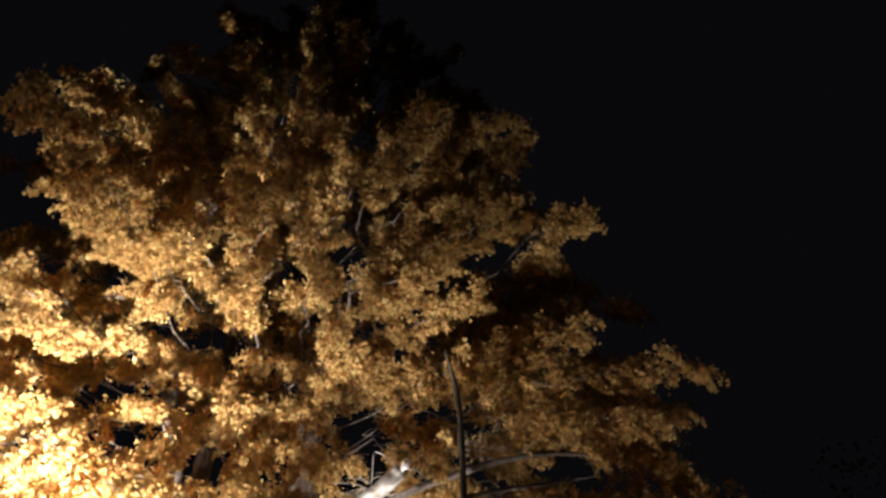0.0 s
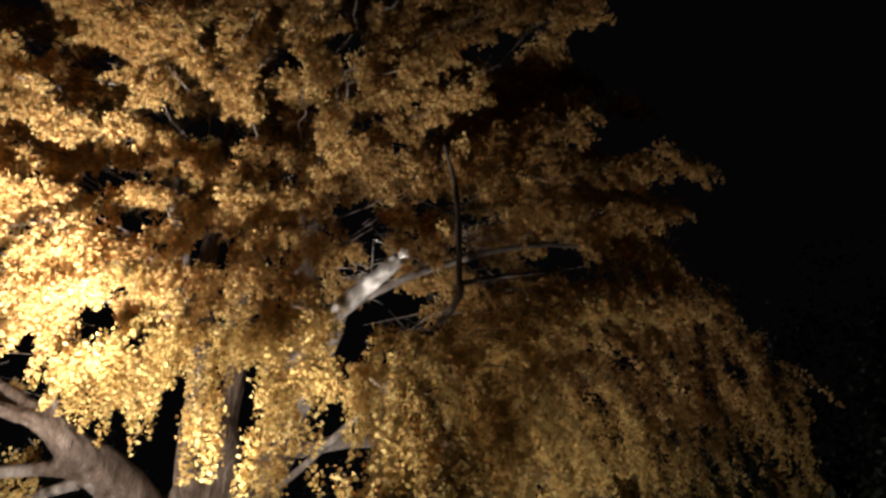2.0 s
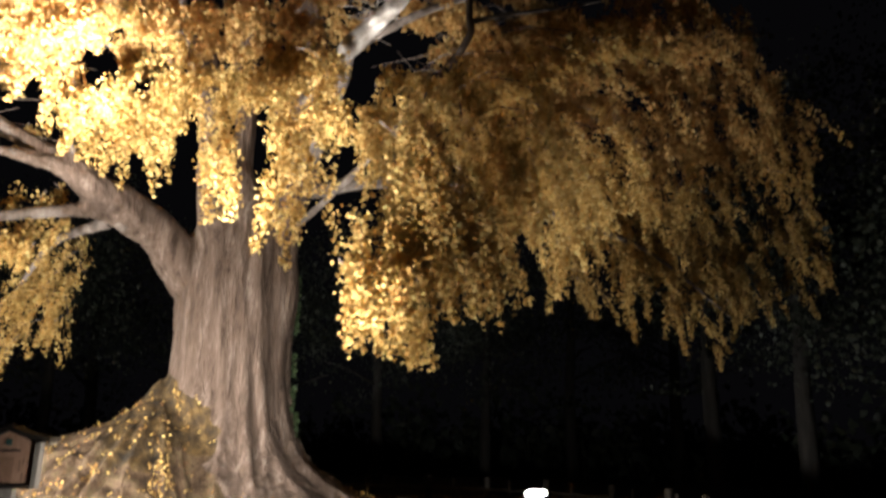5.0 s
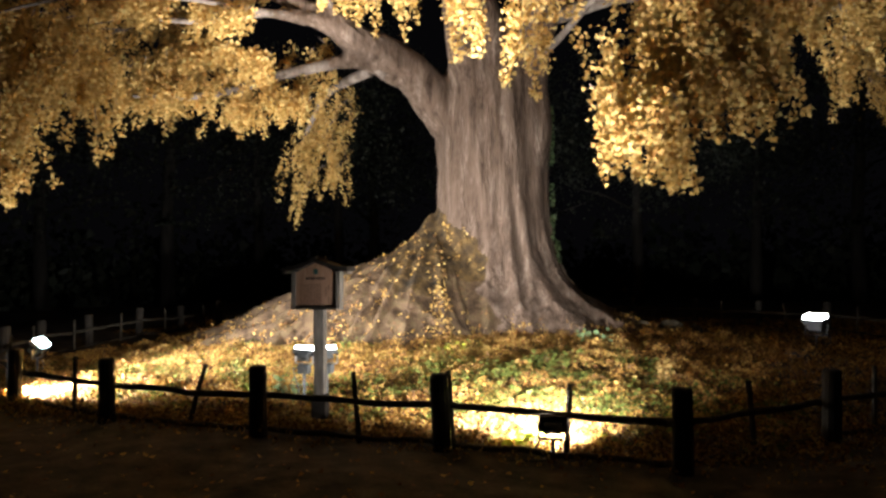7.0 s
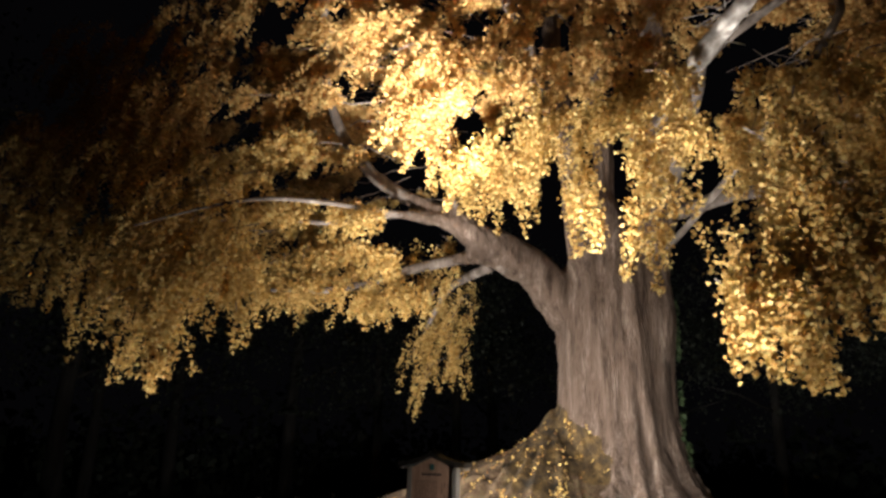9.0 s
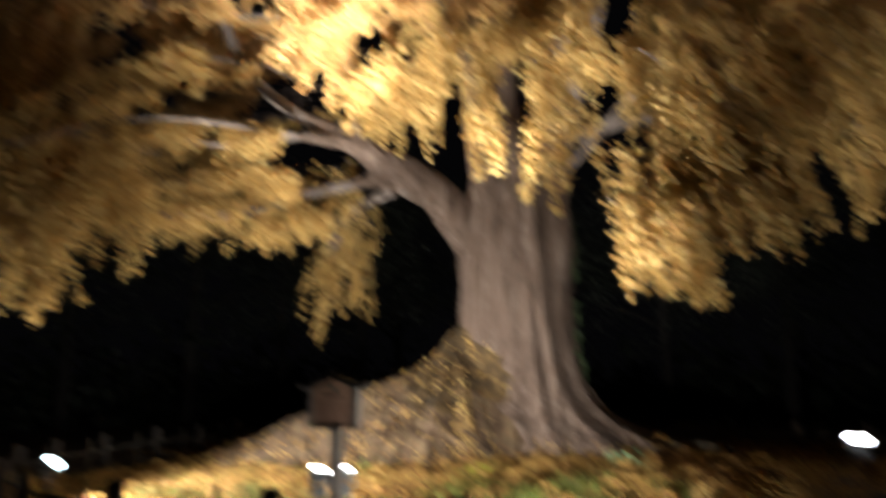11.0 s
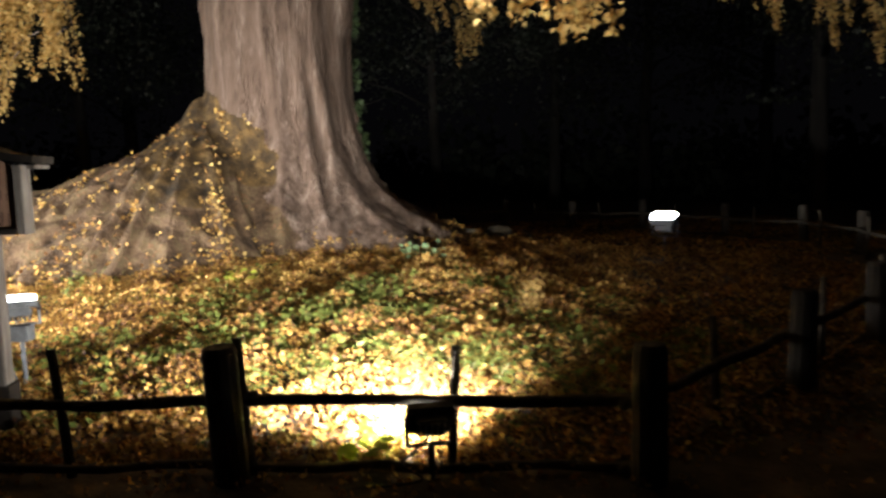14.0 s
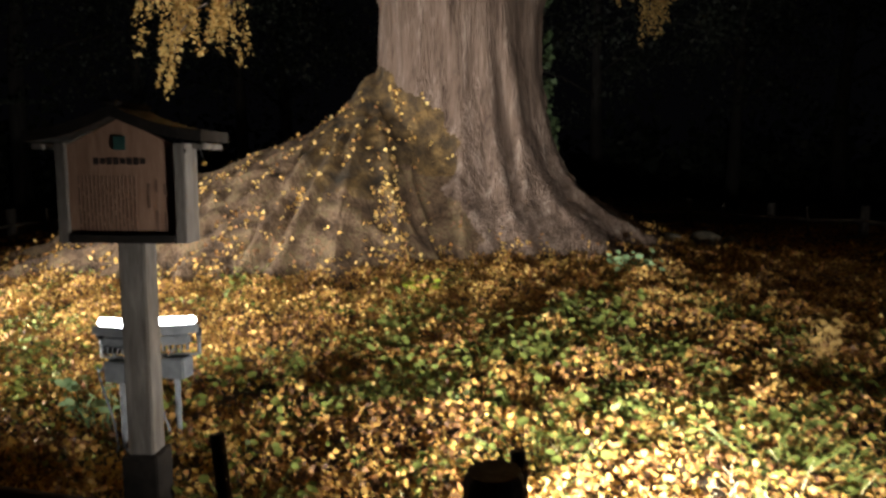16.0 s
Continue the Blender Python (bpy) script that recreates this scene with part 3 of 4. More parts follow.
LEFT_FAR = [
    (-14.0, 11.4, 3.6, 6.4, 0.9, 0.9, 50), (-13.0, 12.4, 4.4, 7.0, 1.2, 1.0, 50), (-12.0, 15.5, 4.8, 7.0, 1.2, 1.2, 46),
    (-15.6, 11.0, 4.2, 8.4, 1.0, 1.0, 62), (-17.2, 11.6, 4.9, 9.2, 1.1, 1.0, 60), (-14.6, 12.6, 6.6, 10.2, 1.4, 1.1, 66), (-12.6, 11.3, 6.0, 9.0, 1.2, 0.9, 60),
    (-16.6, 12.4, 8.6, 12.0, 1.4, 1.0, 60), (-12.8, 12.4, 9.4, 12.0, 1.2, 0.9, 44),
    (-7.5, 13.6, 7.6, 9.9, 0.6, 0.6, 54), (-6.6, 13.4, 8.3, 9.5, 0.7, 0.6, 34), (-8.7, 13.6, 9.2, 11.0, 0.5, 0.6, 24),
]
RIGHTS = [
    (0.85, 13.4, 3.75, 6.0, 0.5, 0.8, 26), (2.6, 18.6, 4.5, 7.2, 0.6, 0.9, 40), (3.4, 19.6, 4.7, 7.4, 0.5, 0.8, 34), (4.7, 19.8, 4.2, 7.2, 0.8, 0.9, 54),
    (5.9, 20.2, 3.9, 7.0, 0.6, 0.8, 44), (6.95, 20.7, 3.5, 6.8, 0.4, 0.6, 30), (8.0, 21.0, 4.4, 7.0, 0.7, 0.8, 44), (9.6, 21.2, 5.2, 7.4, 0.8, 0.8, 40),
]
RIGHTS_HIGH = [
    (1.6, 16.0, 5.2, 8.0, 1.0, 1.2, 60), (3.4, 16.5, 5.6, 8.4, 1.2, 1.2, 66), (-2.0, 26.5, 4.6, 8.0, 1.4, 0.9, 50), (5.5, 18.0, 5.6, 8.6, 1.4, 1.2, 66),
    (5.6, 16.4, 8.2, 10.4, 1.0, 0.9, 44), (6.6, 16.6, 7.2, 9.4, 0.8, 0.8, 34), (7.4, 16.8, 6.2, 8.2, 0.6, 0.7, 26), (4.4, 16.0, 9.6, 11.6, 0.9, 0.8, 30),
]
for row in FRONT + FRONT_INNER + LEFT + LEFT_FAR + RIGHTS + RIGHTS_HIGH:
    curtain(*row)


def tier(x, y, z, rx, ry, count):
    """A flat, ragged layer of short shoots that droops at its rim."""
    for _ in range(count):
        a, r = rng.uniform(0, 2 * math.pi), math.sqrt(rng.random())
        px, py = x + rx * r * math.cos(a), y + ry * r * math.sin(a)
        sag = 0.28 * r ** 3 - 0.16 * noise.noise((px * 1.1, py * 1.1, z))
        if noise.noise((px * 1.6, py * 1.6, z * 2)) < -0.25:
            continue
        garland((px, py, z - sag + rng.gauss(0, 0.05)), rng.uniform(0.25, 0.6), (rng.uniform(-0.9, 0.9), rng.uniform(-0.9, 0.3)), 95, 0.060, 0.068)


TIERS_LEFT = [
    (-8.9, 14.7, 5.35, 1.2, 0.45, 54), (-10.6, 13.8, 5.6, 1.2, 0.45, 56), (-9.7, 14.0, 6.25, 1.5, 0.45, 62), (-11.8, 13.1, 6.0, 1.0, 0.45, 44),
    (-9.0, 13.4, 6.9, 0.9, 0.35, 26), (-10.6, 12.8, 7.0, 1.1, 0.40, 40), (-11.8, 12.6, 7.8, 1.2, 0.45, 42), (-10.2, 12.6, 8.5, 0.7, 0.35, 20),
]
for row in TIERS + TIERS_LEFT:
    tier(*row)


def reach(z):
    return float(np.interp(z, (5, 7, 9, 13, 18, 25, 33, 39), (8.8, 10.6, 10.9, 10.4, 9.0, 7.2, 5.0, 0.6)))


def spray(bm, z, a, R, leafy_from, turn, far):
    """A bough that carries one flat, drooping tier of leaves on its outer part."""
    r0 = R * rng.uniform(0.12, 0.3)

    def on(t):
        b = a + turn * t
        r = r0 + (R - r0) * t
        return Vector((TREE.x + r * math.cos(b), TREE.y + r * math.sin(b), z + 0.8 * t - 1.3 * t * t * t))

    bend = [Vector((rng.gauss(0, 0.2), rng.gauss(0, 0.2), rng.gauss(0, 0.16))) for _ in range(6)]
    tube(bm, [on(q) - TREE + v for q, v in zip((0.30, 0.42, 0.54, 0.68, 0.84, 0.97), bend)], [q * (1 + 0.5 * far) for q in (0.006, 0.016, 0.018, 0.015, 0.010, 0.004)], 5, cap=False)
    width = rng.uniform(0.45, 0.85)
    for side in range(int(4.6 * (R - r0) * (1 - leafy_from))):
        t = leafy_from + (1.0 - leafy_from) * rng.random()
        b = a + turn * t
        reach_out = rng.uniform(-1, 1) * width * (1.25 - 0.7 * t)
        root_at = on(t)
        tip = root_at + Vector((-math.sin(b) * reach_out + 0.35 * math.cos(b), math.cos(b) * reach_out + 0.35 * math.sin(b), rng.gauss(0.0, 0.06)))
        tube(bm, [root_at - TREE, (root_at + tip) / 2 - TREE + Vector((0, 0, 0.05)), tip - TREE], [0.009, 0.007, 0.003], 3, cap=False)
        for k in range(4):
            p = root_at.lerp(tip, 0.15 + 0.28 * k)
            if noise.noise((p.x * 0.5, p.y * 0.5, p.z * 0.8 + 5.0)) < -0.22:
                continue
            garland(p, rng.uniform(0.22, 0.6) * (1 + 0.45 * far), (0.8 * math.cos(b) + rng.uniform(-0.5, 0.5), 0.8 * math.sin(b) + rng.uniform(-0.5, 0.5)),
                    int(74 - 14 * far), 0.060 + 0.045 * far, 0.062 + 0.06 * far)


bm = bmesh.new()
z = 8.3
while z < 35:
    far = min(1.0, max(0.0, (z - 9) / 14))
    step = (2.2 + 0.2 * far) / reach(z)
    a = radians(-182) + rng.random() * step
    while a < radians(28):
        hollow = (z < 10.4 and math.cos(a - radians(-56)) > 0.9) or (z < 10.4 and math.cos(a - radians(-122)) > 0.96) or (z < 11.9 and math.cos(a - radians(-90)) > 0.86)
        # the front of the crown is open in the middle, where the stems stand bare
        open_front = 15.0 < z < 22 and math.cos(a - radians(-86)) > 0.95
        if not hollow and rng.random() < (0.42 if open_front else 0.94):
            spray(bm, z + rng.uniform(-0.35, 0.35), a + rng.uniform(-0.3, 0.3) * step, reach(z) * rng.uniform(0.66, 1.04), rng.uniform(0.34, 0.6), rng.uniform(-0.3, 0.3), far)
        a += step * rng.uniform(0.8, 1.2)
    z += 0.82 + 0.35 * far
for _ in range(80):
    z, a = rng.uniform(8.6, 22), radians(rng.uniform(-158, -28))
    if z < 11.2 and math.cos(a - radians(-56)) > 0.9:
        continue
    spray(bm, z, a, reach(z) * rng.uniform(0.36, 0.62), 0.2, rng.uniform(-0.3, 0.3), min(1.0, max(0.0, (z - 9) / 14)))
tagged(part("bough_wood", bm, LIMB_BARK, tree, "", True), kind="stuff")


def hang(rows):
    rows = np.array(rows)
    n = rows[:, 6].astype(int)
    i = np.repeat(np.arange(len(rows)), n)
    g = rows[i]
    spurs = np.round(3 + 6 * g[:, 3])
    t = np.clip((np.floor(rs.random(len(i)) * spurs) + 0.5 + rs.normal(0, 0.2, len(i))) / spurs, 0, 1.05)
    out = t * g[:, 3] * 0.75
    p = np.stack([g[:, 0] + g[:, 4] * out, g[:, 1] + g[:, 5] * out, g[:, 2] - g[:, 3] * (0.25 * t + 0.75 * t * t)], 1)
    p += rs.normal(size=p.shape) * (g[:, 8] * (1.15 - 0.65 * t))[:, None]
    return p - np.array(TREE), g[:, 7] * (0.7 + 0.6 * rs.random(len(i)))


low = [g for g in GARLANDS if g[2] < 8.5]
high = [g for g in GARLANDS if g[2] >= 8.5]
for nm, rows, lb, mt in (("hanging_foliage", low, "drooping curtains of yellow ginkgo leaves", LEAF), ("crown", high, "tall crown of orange-yellow ginkgo leaves", CROWN_LEAF)):
    p, s = hang(rows)
    tagged(leaf_mesh(nm, p, s, mt, tree, rs, 0.0, lb), kind="stuff")
# bare shoots that carry the leaves
bm = bmesh.new()
for g in low[::2]:
    pts = []
    for t in (-0.5, 0.0, 0.35, 0.7):
        d = max(t, 0.0)
        pts.append(Vector((g[0] + g[4] * t * g[3] * 0.75, g[1] + g[5] * t * g[3] * 0.75, g[2] - g[3] * (0.25 * d + 0.75 * d * d) + (0.12 if t < 0 else 0))) - TREE)
    tube(bm, pts, (0.014, 0.011, 0.008, 0.004), 3, cap=False)
tagged(part("shoot_wood", bm, LIMB_BARK, tree), kind="stuff")

# ivy up the shaded flank
n = 420
zz = rs.uniform(1.9, 5.4, n)
off = 1.26 + 0.07 * rs.random(n) + 0.10 * (zz < 2.4)
p = np.array([tuple(RIGHT * o + AWAY * w + Vector((0, 0, z))) for o, w, z in zip(off, rs.normal(0, 0.16, n), zz)])
keep = np.array([noise.noise((0.0, 3.0, z * 1.4)) > -0.15 for z in zz])
tagged(leaf_mesh("ivy", p[keep], rs.uniform(0.06, 0.11, keep.sum()), IVY, tree, rs, 0.0, "green ivy climbing the bark"), kind="stuff")


# ---- fence ----
def fence_post(name, m, height=0.78, radius=0.096):
    post = thing(name, "dark weathered round wooden fence post", "fence post", m, "ring fence posts")
    bm = bmesh.new()
    hs = (-0.12, 0.1, 0.4, height - 0.03, height)
    tube(bm, [(0, 0, h) for h in hs], (radius * 1.06, radius * 1.03, radius, radius * 0.98, radius * 0.86), 12, 0.05, rng)
    part("shaft", bm, POST_WOOD, post, "", False)
    return post


RING_NEAR = [(-7.0, 8.58), (-4.84, 8.51), (-2.72, 8.53), (-0.445, 8.58), (0.965, 10.0), (2.3, 11.5), (3.55, 13.0), (4.6, 14.6), (5.25, 16.4), (5.5, 18.1), (5.3, 20.0), (4.4, 22.0)]
RING_FAR = [(2.9, 23.9), (1.3, 25.3), (-0.5, 26.2), (-2.5, 26.8), (-4.6, 27.0), (-6.7, 26.8), (-8.7, 26.1), (-10.6, 25.0), (-12.4, 23.8), (-13.8, 22.5), (-14.6, 21.1), (-14.6, 19.3), (-14.55, 17.55), (-14.3, 15.6), (-13.6, 13.6), (-12.5, 11.8), (-11.0, 10.3), (-9.1, 9.1)]
RING = RING_NEAR + RING_FAR
fence = thing("ring_fence", "low wooden ring fence with two rails of rough poles", "fence")
first = None
for i, (x, y) in enumerate(RING):
    z = float(ground_z(x, y))
    turn = pose(x, y, z - 0.02, rng.uniform(-1.5, 1.5), rng.uniform(-1.5, 1.5), rng.uniform(0, 360))
    if i == 2:
        turn = pose(x, y, z - 0.02, 0, -2.5, 30)
    if first is None:
        first = fence_post("fence_post", turn)
    else:
        copy_thing(first, turn)
for i, (x, y) in enumerate(RING):
    x2, y2 = RING[(i + 1) % len(RING)]
    a, b = Vector((x, y, float(ground_z(x, y)))), Vector((x2, y2, float(ground_z(x2, y2))))
    along = (b - a).normalized()
    inner = Vector((TREE.x - (x + x2) / 2, TREE.y - (y + y2) / 2, 0)).normalized() * 0.11
    for h, rad in ((0.43, 0.033), (0.06, 0.028)):
        pts = []
        for s in range(9):
            t = -0.06 + 1.12 * s / 8
            w = Vector((rng.uniform(-1, 1), rng.uniform(-1, 1), rng.uniform(-1, 1))) * 0.012
            pts.append(a.lerp(b, t) + inner + Vector((0, 0, h - 0.02 * math.sin(math.pi * t) + rng.uniform(-0.01, 0.01))) + w)
        bm = bmesh.new()
        tube(bm, pts, [rad * rng.uniform(0.88, 1.12) for _ in pts], 8, 0.1, rng)
        part("rail", bm, RAIL_WOOD, fence, "", True)
    mid = a.lerp(b, 0.56 if i == 2 else 0.52)
    lx = rng.uniform(-0.08, 0.08)
    if i == 0:
        lx = 0.22
    elif i == 1:
        lx = -0.06
    elif i == 2:
        lx = 0.04
    bm = bmesh.new()
    foot = mid + inner * 1.75 - along * lx * 0.5
    tube(bm, [foot + Vector((0, 0, -0.1)), foot + along * lx * 0.6 + Vector((0, 0, 0.35)), foot + along * lx * 1.2 + Vector((0, 0, 0.71))], (0.03, 0.028, 0.026), 8, 0.1, rng)
    part("stake", bm, RAIL_WOOD, fence, "", True)
# the second stake tied behind the leaning post
bm = bmesh.new()
tube(bm, [(-2.64, 8.64, -0.1), (-2.69, 8.63, 0.80)], (0.03, 0.026), 8, 0.08, rng)
part("stake", bm, RAIL_WOOD, fence, "", True)


# ---- notice board ----
def notice_board(m):
    sign = thing("notice_board", "roofed wooden notice board with faded writing on a square post", "notice board", m)
    bm = bmesh.new()
    box(bm, (0.125, 0.125, 1.12), (0.03, 0, 0.80), bevel=0.006)
    part("post", bm, SIGN_WOOD, sign, "weathered square post")
    bm = bmesh.new()
    box(bm, (0.17, 0.17, 0.46), (0.03, 0, 0.10), bevel=0.006)
    part("post_base", bm, SIGN_DARK, sign, "dark wooden foot sleeve")
    w, d, h0, h1 = 0.60, 0.15, 1.33, 1.78
    for sx in (-1, 1):
        bm = bmesh.new()
        box(bm, (0.05, d, h1 - h0), (sx * (w / 2 - 0.025), 0, (h0 + h1) / 2), bevel=0.004)
        part("jamb", bm, SIGN_WOOD, sign)
    bm = bmesh.new()
    box(bm, (w - 0.104, d, 0.04), (0, 0, h0 + 0.02), bevel=0.003)
    part("sill", bm, SIGN_DARK, sign)
    # gabled back board
    bm = bmesh.new()
    hw = w / 2 - 0.052
    prof = [(-hw, h0 + 0.042), (hw, h0 + 0.042), (hw, h1 - 0.01), (0, h1 + 0.11), (-hw, h1 - 0.01)]
    a = [bm.verts.new((x, -0.055, z)) for x, z in prof]
    b = [bm.verts.new((x, -0.02, z)) for x, z in prof]
    bm.faces.new(a)
    bm.faces.new(list(reversed(b)))
    for i in range(5):
        bm.faces.new((a[i], b[i], b[(i + 1) % 5], a[(i + 1) % 5]))
    bmesh.ops.recalc_face_normals(bm, faces=bm.faces)
    board = part("board", bm, SIGN_BOARD, sign, "reddish wooden board")
    for i in range(8):
        bm = bmesh.new()
        box(bm, (0.024, 0.003, 0.032 - 0.006 * (i % 3 == 1)), (-0.115 + 0.031 * i, -0.0552, 1.70))
        part("heading_bar", bm, HEADING_INK, board, "unreadable heading")
    for i in range(15):
        z = 1.635
        while z > 1.40:
            ln = rng.uniform(0.03, 0.10)
            bm = bmesh.new()
            box(bm, (0.008, 0.003, ln), (-0.20 + 0.0185 * i, -0.0552, z - ln / 2))
            part("text_bar", bm, INK, board, "unreadable column of writing")
            z -= ln + rng.uniform(0.008, 0.02)
    for x, z, ln in ((0.125, 1.60, 0.11), (0.16, 1.62, 0.06), (0.16, 1.48, 0.12), (0.20, 1.60, 0.05), (0.20, 1.47, 0.13)):
        bm = bmesh.new()
        box(bm, (0.014, 0.003, ln), (x, -0.0552, z - ln / 2))
        part("text_bar", bm, INK, board, "unreadable column of writing")
    bm = bmesh.new()
    box(bm, (0.056, 0.006, 0.062), (0, -0.060, 1.78), bevel=0.002)
    part("crest", bm, CREST, board, "small dark green emblem")
    # curved roof halves
    for sx in (-1, 1):
        bm = bmesh.new()
        rows = []
        for i in range(7):
            t = i / 6
            x, z = sx * 0.405 * t, 1.895 - 0.14 * t + 0.03 * t * t - 0.015 * math.sin(math.pi * t)
            rows.append([bm.verts.new((x, y, z + dz)) for y, dz in ((-0.135, 0), (0.2, 0), (0.2, 0.05), (-0.135, 0.05))])
        for p, q in zip(rows, rows[1:]):
            for k in range(4):
                bm.faces.new((p[k], q[k], q[(k + 1) % 4], p[(k + 1) % 4]))
        bm.faces.new(rows[0])
        bm.faces.new(list(reversed(rows[-1])))
        bmesh.ops.recalc_face_normals(bm, faces=bm.faces)
        part("roof_slope", bm, SIGN_DARK, sign, "dark curved roof boards")
        bm = bmesh.new()
        box(bm, (0.05, 0.24, 0.026), (sx * 0.37, 0.03, 1.766), bevel=0.003)
        part("eave_batten", bm, SIGN_WOOD, sign)
    bm = bmesh.new()
    box(bm, (0.07, 0.34, 0.026), (0, 0.032, 1.952), bevel=0.006)
    part("ridge", bm, SIGN_DARK, sign)
    bm = bmesh.new()
    tube(bm, [(0.375, -0.08, 1.76), (0.402, -0.10, 1.70)], (0.002, 0.002), 4)
    cord = part("cord", bm, STEEL, sign)
    bm = bmesh.new()
    bmesh.ops.create_icosphere(bm, subdivisions=1, radius=0.014, matrix=Matrix.Translation((0.402, -0.10, 1.69)))
    part("pendant", bm, FALLEN, cord)
    return sign


notice_board(pose(-4.585, 9.36, 0.02, 0, 0, 9))


# ---- floodlights ----
def floodlight(eye, target, ground, lens, shell, label, scale=1.0, two_box=False, domed=True):
    """eye: the middle of the lens. The head turns in a yoke on a stake."""
    e, g = Vector(eye), Vector(target)
    lamp = thing("floodlight", label, "floodlight", Matrix.Translation((e.x, e.y, ground)), "tree floodlights")
    d = (g - e).normalized()
    rot = d.to_track_quat("Z", "Y").to_matrix().to_4x4()
    head = Matrix.Translation((0, 0, e.z - ground)) @ rot
    w, h = 0.36 * scale, 0.24 * scale
    bm = bmesh.new()
    box(bm, (w, h, 0.08 * scale), (0, 0, -0.075 * scale), bevel=0.012)
    box(bm, (w * 0.72, h * 0.7, 0.10 * scale), (0, 0, -0.165 * scale), bevel=0.012)
    bmesh.ops.transform(bm, matrix=head, verts=bm.verts)
    housing = part("housing", bm, shell, lamp)
    for k in range(5):
        bm = bmesh.new()
        box(bm, (0.008, h * 0.66, 0.04), ((k - 2) * w * 0.14, 0, -0.235 * scale))
        bmesh.ops.transform(bm, matrix=head, verts=bm.verts)
        part("cooling_fin", bm, shell, housing)
    bm = bmesh.new()
    box(bm, (w * 1.05, 0.03, 0.05), (0, h / 2, -0.045), bevel=0.004)
    box(bm, (w * 1.05, 0.03, 0.05), (0, -h / 2, -0.045), bevel=0.004)
    box(bm, (0.03, h * 0.9, 0.05), (w / 2, 0, -0.045), bevel=0.004)
    box(bm, (0.03, h * 0.9, 0.05), (-w / 2, 0, -0.045), bevel=0.004)
    bmesh.ops.transform(bm, matrix=head, verts=bm.verts)
    part("bezel", bm, shell, lamp)
    bm = bmesh.new()
    box(bm, (w * 0.96, h * 0.92, 0.08 * scale if domed else 0.03), (0, 0, 0.0 if domed else -0.035), bevel=0.012)
    bmesh.ops.transform(bm, matrix=head, verts=bm.verts)
    part("lens", bm, lens, lamp, "glowing white lens")
    side = (rot @ Vector((1, 0, 0)))
    side.z = 0
    side.normalize()
    top = Vector((0, 0, e.z - ground)) - d * 0.11 * scale
    foot = Vector((top.x, top.y, max(0.10, top.z - 0.20 * scale)))
    bm = bmesh.new()
    tube(bm, [top + side * w * 0.56, foot + side * w * 0.56, foot + side * w * 0.3, foot, foot - side * w * 0.3, foot - side * w * 0.56, top - side * w * 0.56], [0.012] * 7, 6)
    part("yoke", bm, STEEL if shell is HOUSING else shell, lamp)
    for sx in (-1, 1):
        bm = bmesh.new()
        tube(bm, [top + side * sx * w * 0.5, top + side * sx * w * 0.62], (0.03, 0.026), 10)
        part("clamp_knob", bm, BLACK, lamp)
    bm = bmesh.new()
    tube(bm, [(foot.x, foot.y, -0.12), foot], (0.018, 0.018), 8)
    part("stake", bm, shell, lamp)
    bm = bmesh.new()
    pts, rad = smooth_line([top - d * 0.12 * scale, top + side * w * 0.45 - d * 0.2, foot + side * w * 0.7 - Vector((0, 0, 0.1)), Vector((foot.x, foot.y, 0.02)) + side * w * 0.3, Vector((foot.x, foot.y, 0.012)) + side * 0.6], [0.007] * 5)
    tube(bm, pts, rad, 6)
    part("cable", bm, shell if shell is BLACK else HOUSING, lamp)
    if two_box:
        bm = bmesh.new()
        box(bm, (0.15, 0.11, 0.12), (foot.x + 0.02, foot.y - 0.03, foot.z - 0.06), bevel=0.008)
        part("gear_box", bm, HOUSING, lamp, "grey gear box")
    return lamp


def gz1(x, y):
    return float(ground_z(x, y))


floodlight((-1.64, 8.66, 0.36), (-2.4, 12.2, 2.2), gz1(-1.64, 8.66), LENS, BLACK, "black floodlight on a short stake by the fence, aimed up", 0.66, domed=False)
floodlight((-4.87, 10.12, 0.80), (-5.6, 11.6, 9.4), gz1(-4.87, 10.12), LENS, HOUSING, "grey floodlight on a stand behind the notice board, aimed up", 0.64, True)
floodlight((-5.10, 9.95, 0.81), (-5.0, 11.8, 9.0), gz1(-5.15, 9.93), LENS, HOUSING, "grey floodlight on a stand behind the notice board, aimed up", 0.64, True)
# a grey head: black casting used here to make it look dimly lit
floodlight((1.73, 16.98, 0.84), (1.0, 16.1, 5.5), gz1(1.73, 16.98), LENS, BLACK, "lone floodlight with a glaring lens, its grey head darkened as if dimly lit, aimed up", 1.1)
floodlight((-10.6, 10.9, 0.63), (-8.2, 12.0, 3.4), gz1(-10.6, 10.9), LENS_BLUE, HOUSING, "grey floodlight with a cool glare near the fence", 0.9)
floodlight((-9.62, 9.14, 0.42), (-7.6, 13.0, 5.5), gz1(-9.62, 9.14), LENS, BLACK, "black floodlight low beside the fence, aimed up", 0.85, domed=False)


# ---- stones by the roots ----
def stone(name, m, size, seed):
    bm = bmesh.new()
    bmesh.ops.create_icosphere(bm, subdivisions=3, radius=1.0)
    for v in bm.verts:
        k = 1 + 0.28 * noise.noise(v.co * 1.3 + Vector((seed, 0, 0))) + 0.10 * noise.noise(v.co * 4 + Vector((seed, 3, 0)))
        v.co = Vector((v.co.x * size[0], v.co.y * size[1], v.co.z * size[2])) * k
    ob = part(name, bm, STONE, None, "", True)
    ob.matrix_world = m
    return tagged(ob, "low mossy stone half sunk beside the roots", "stone", "stones by the roots")


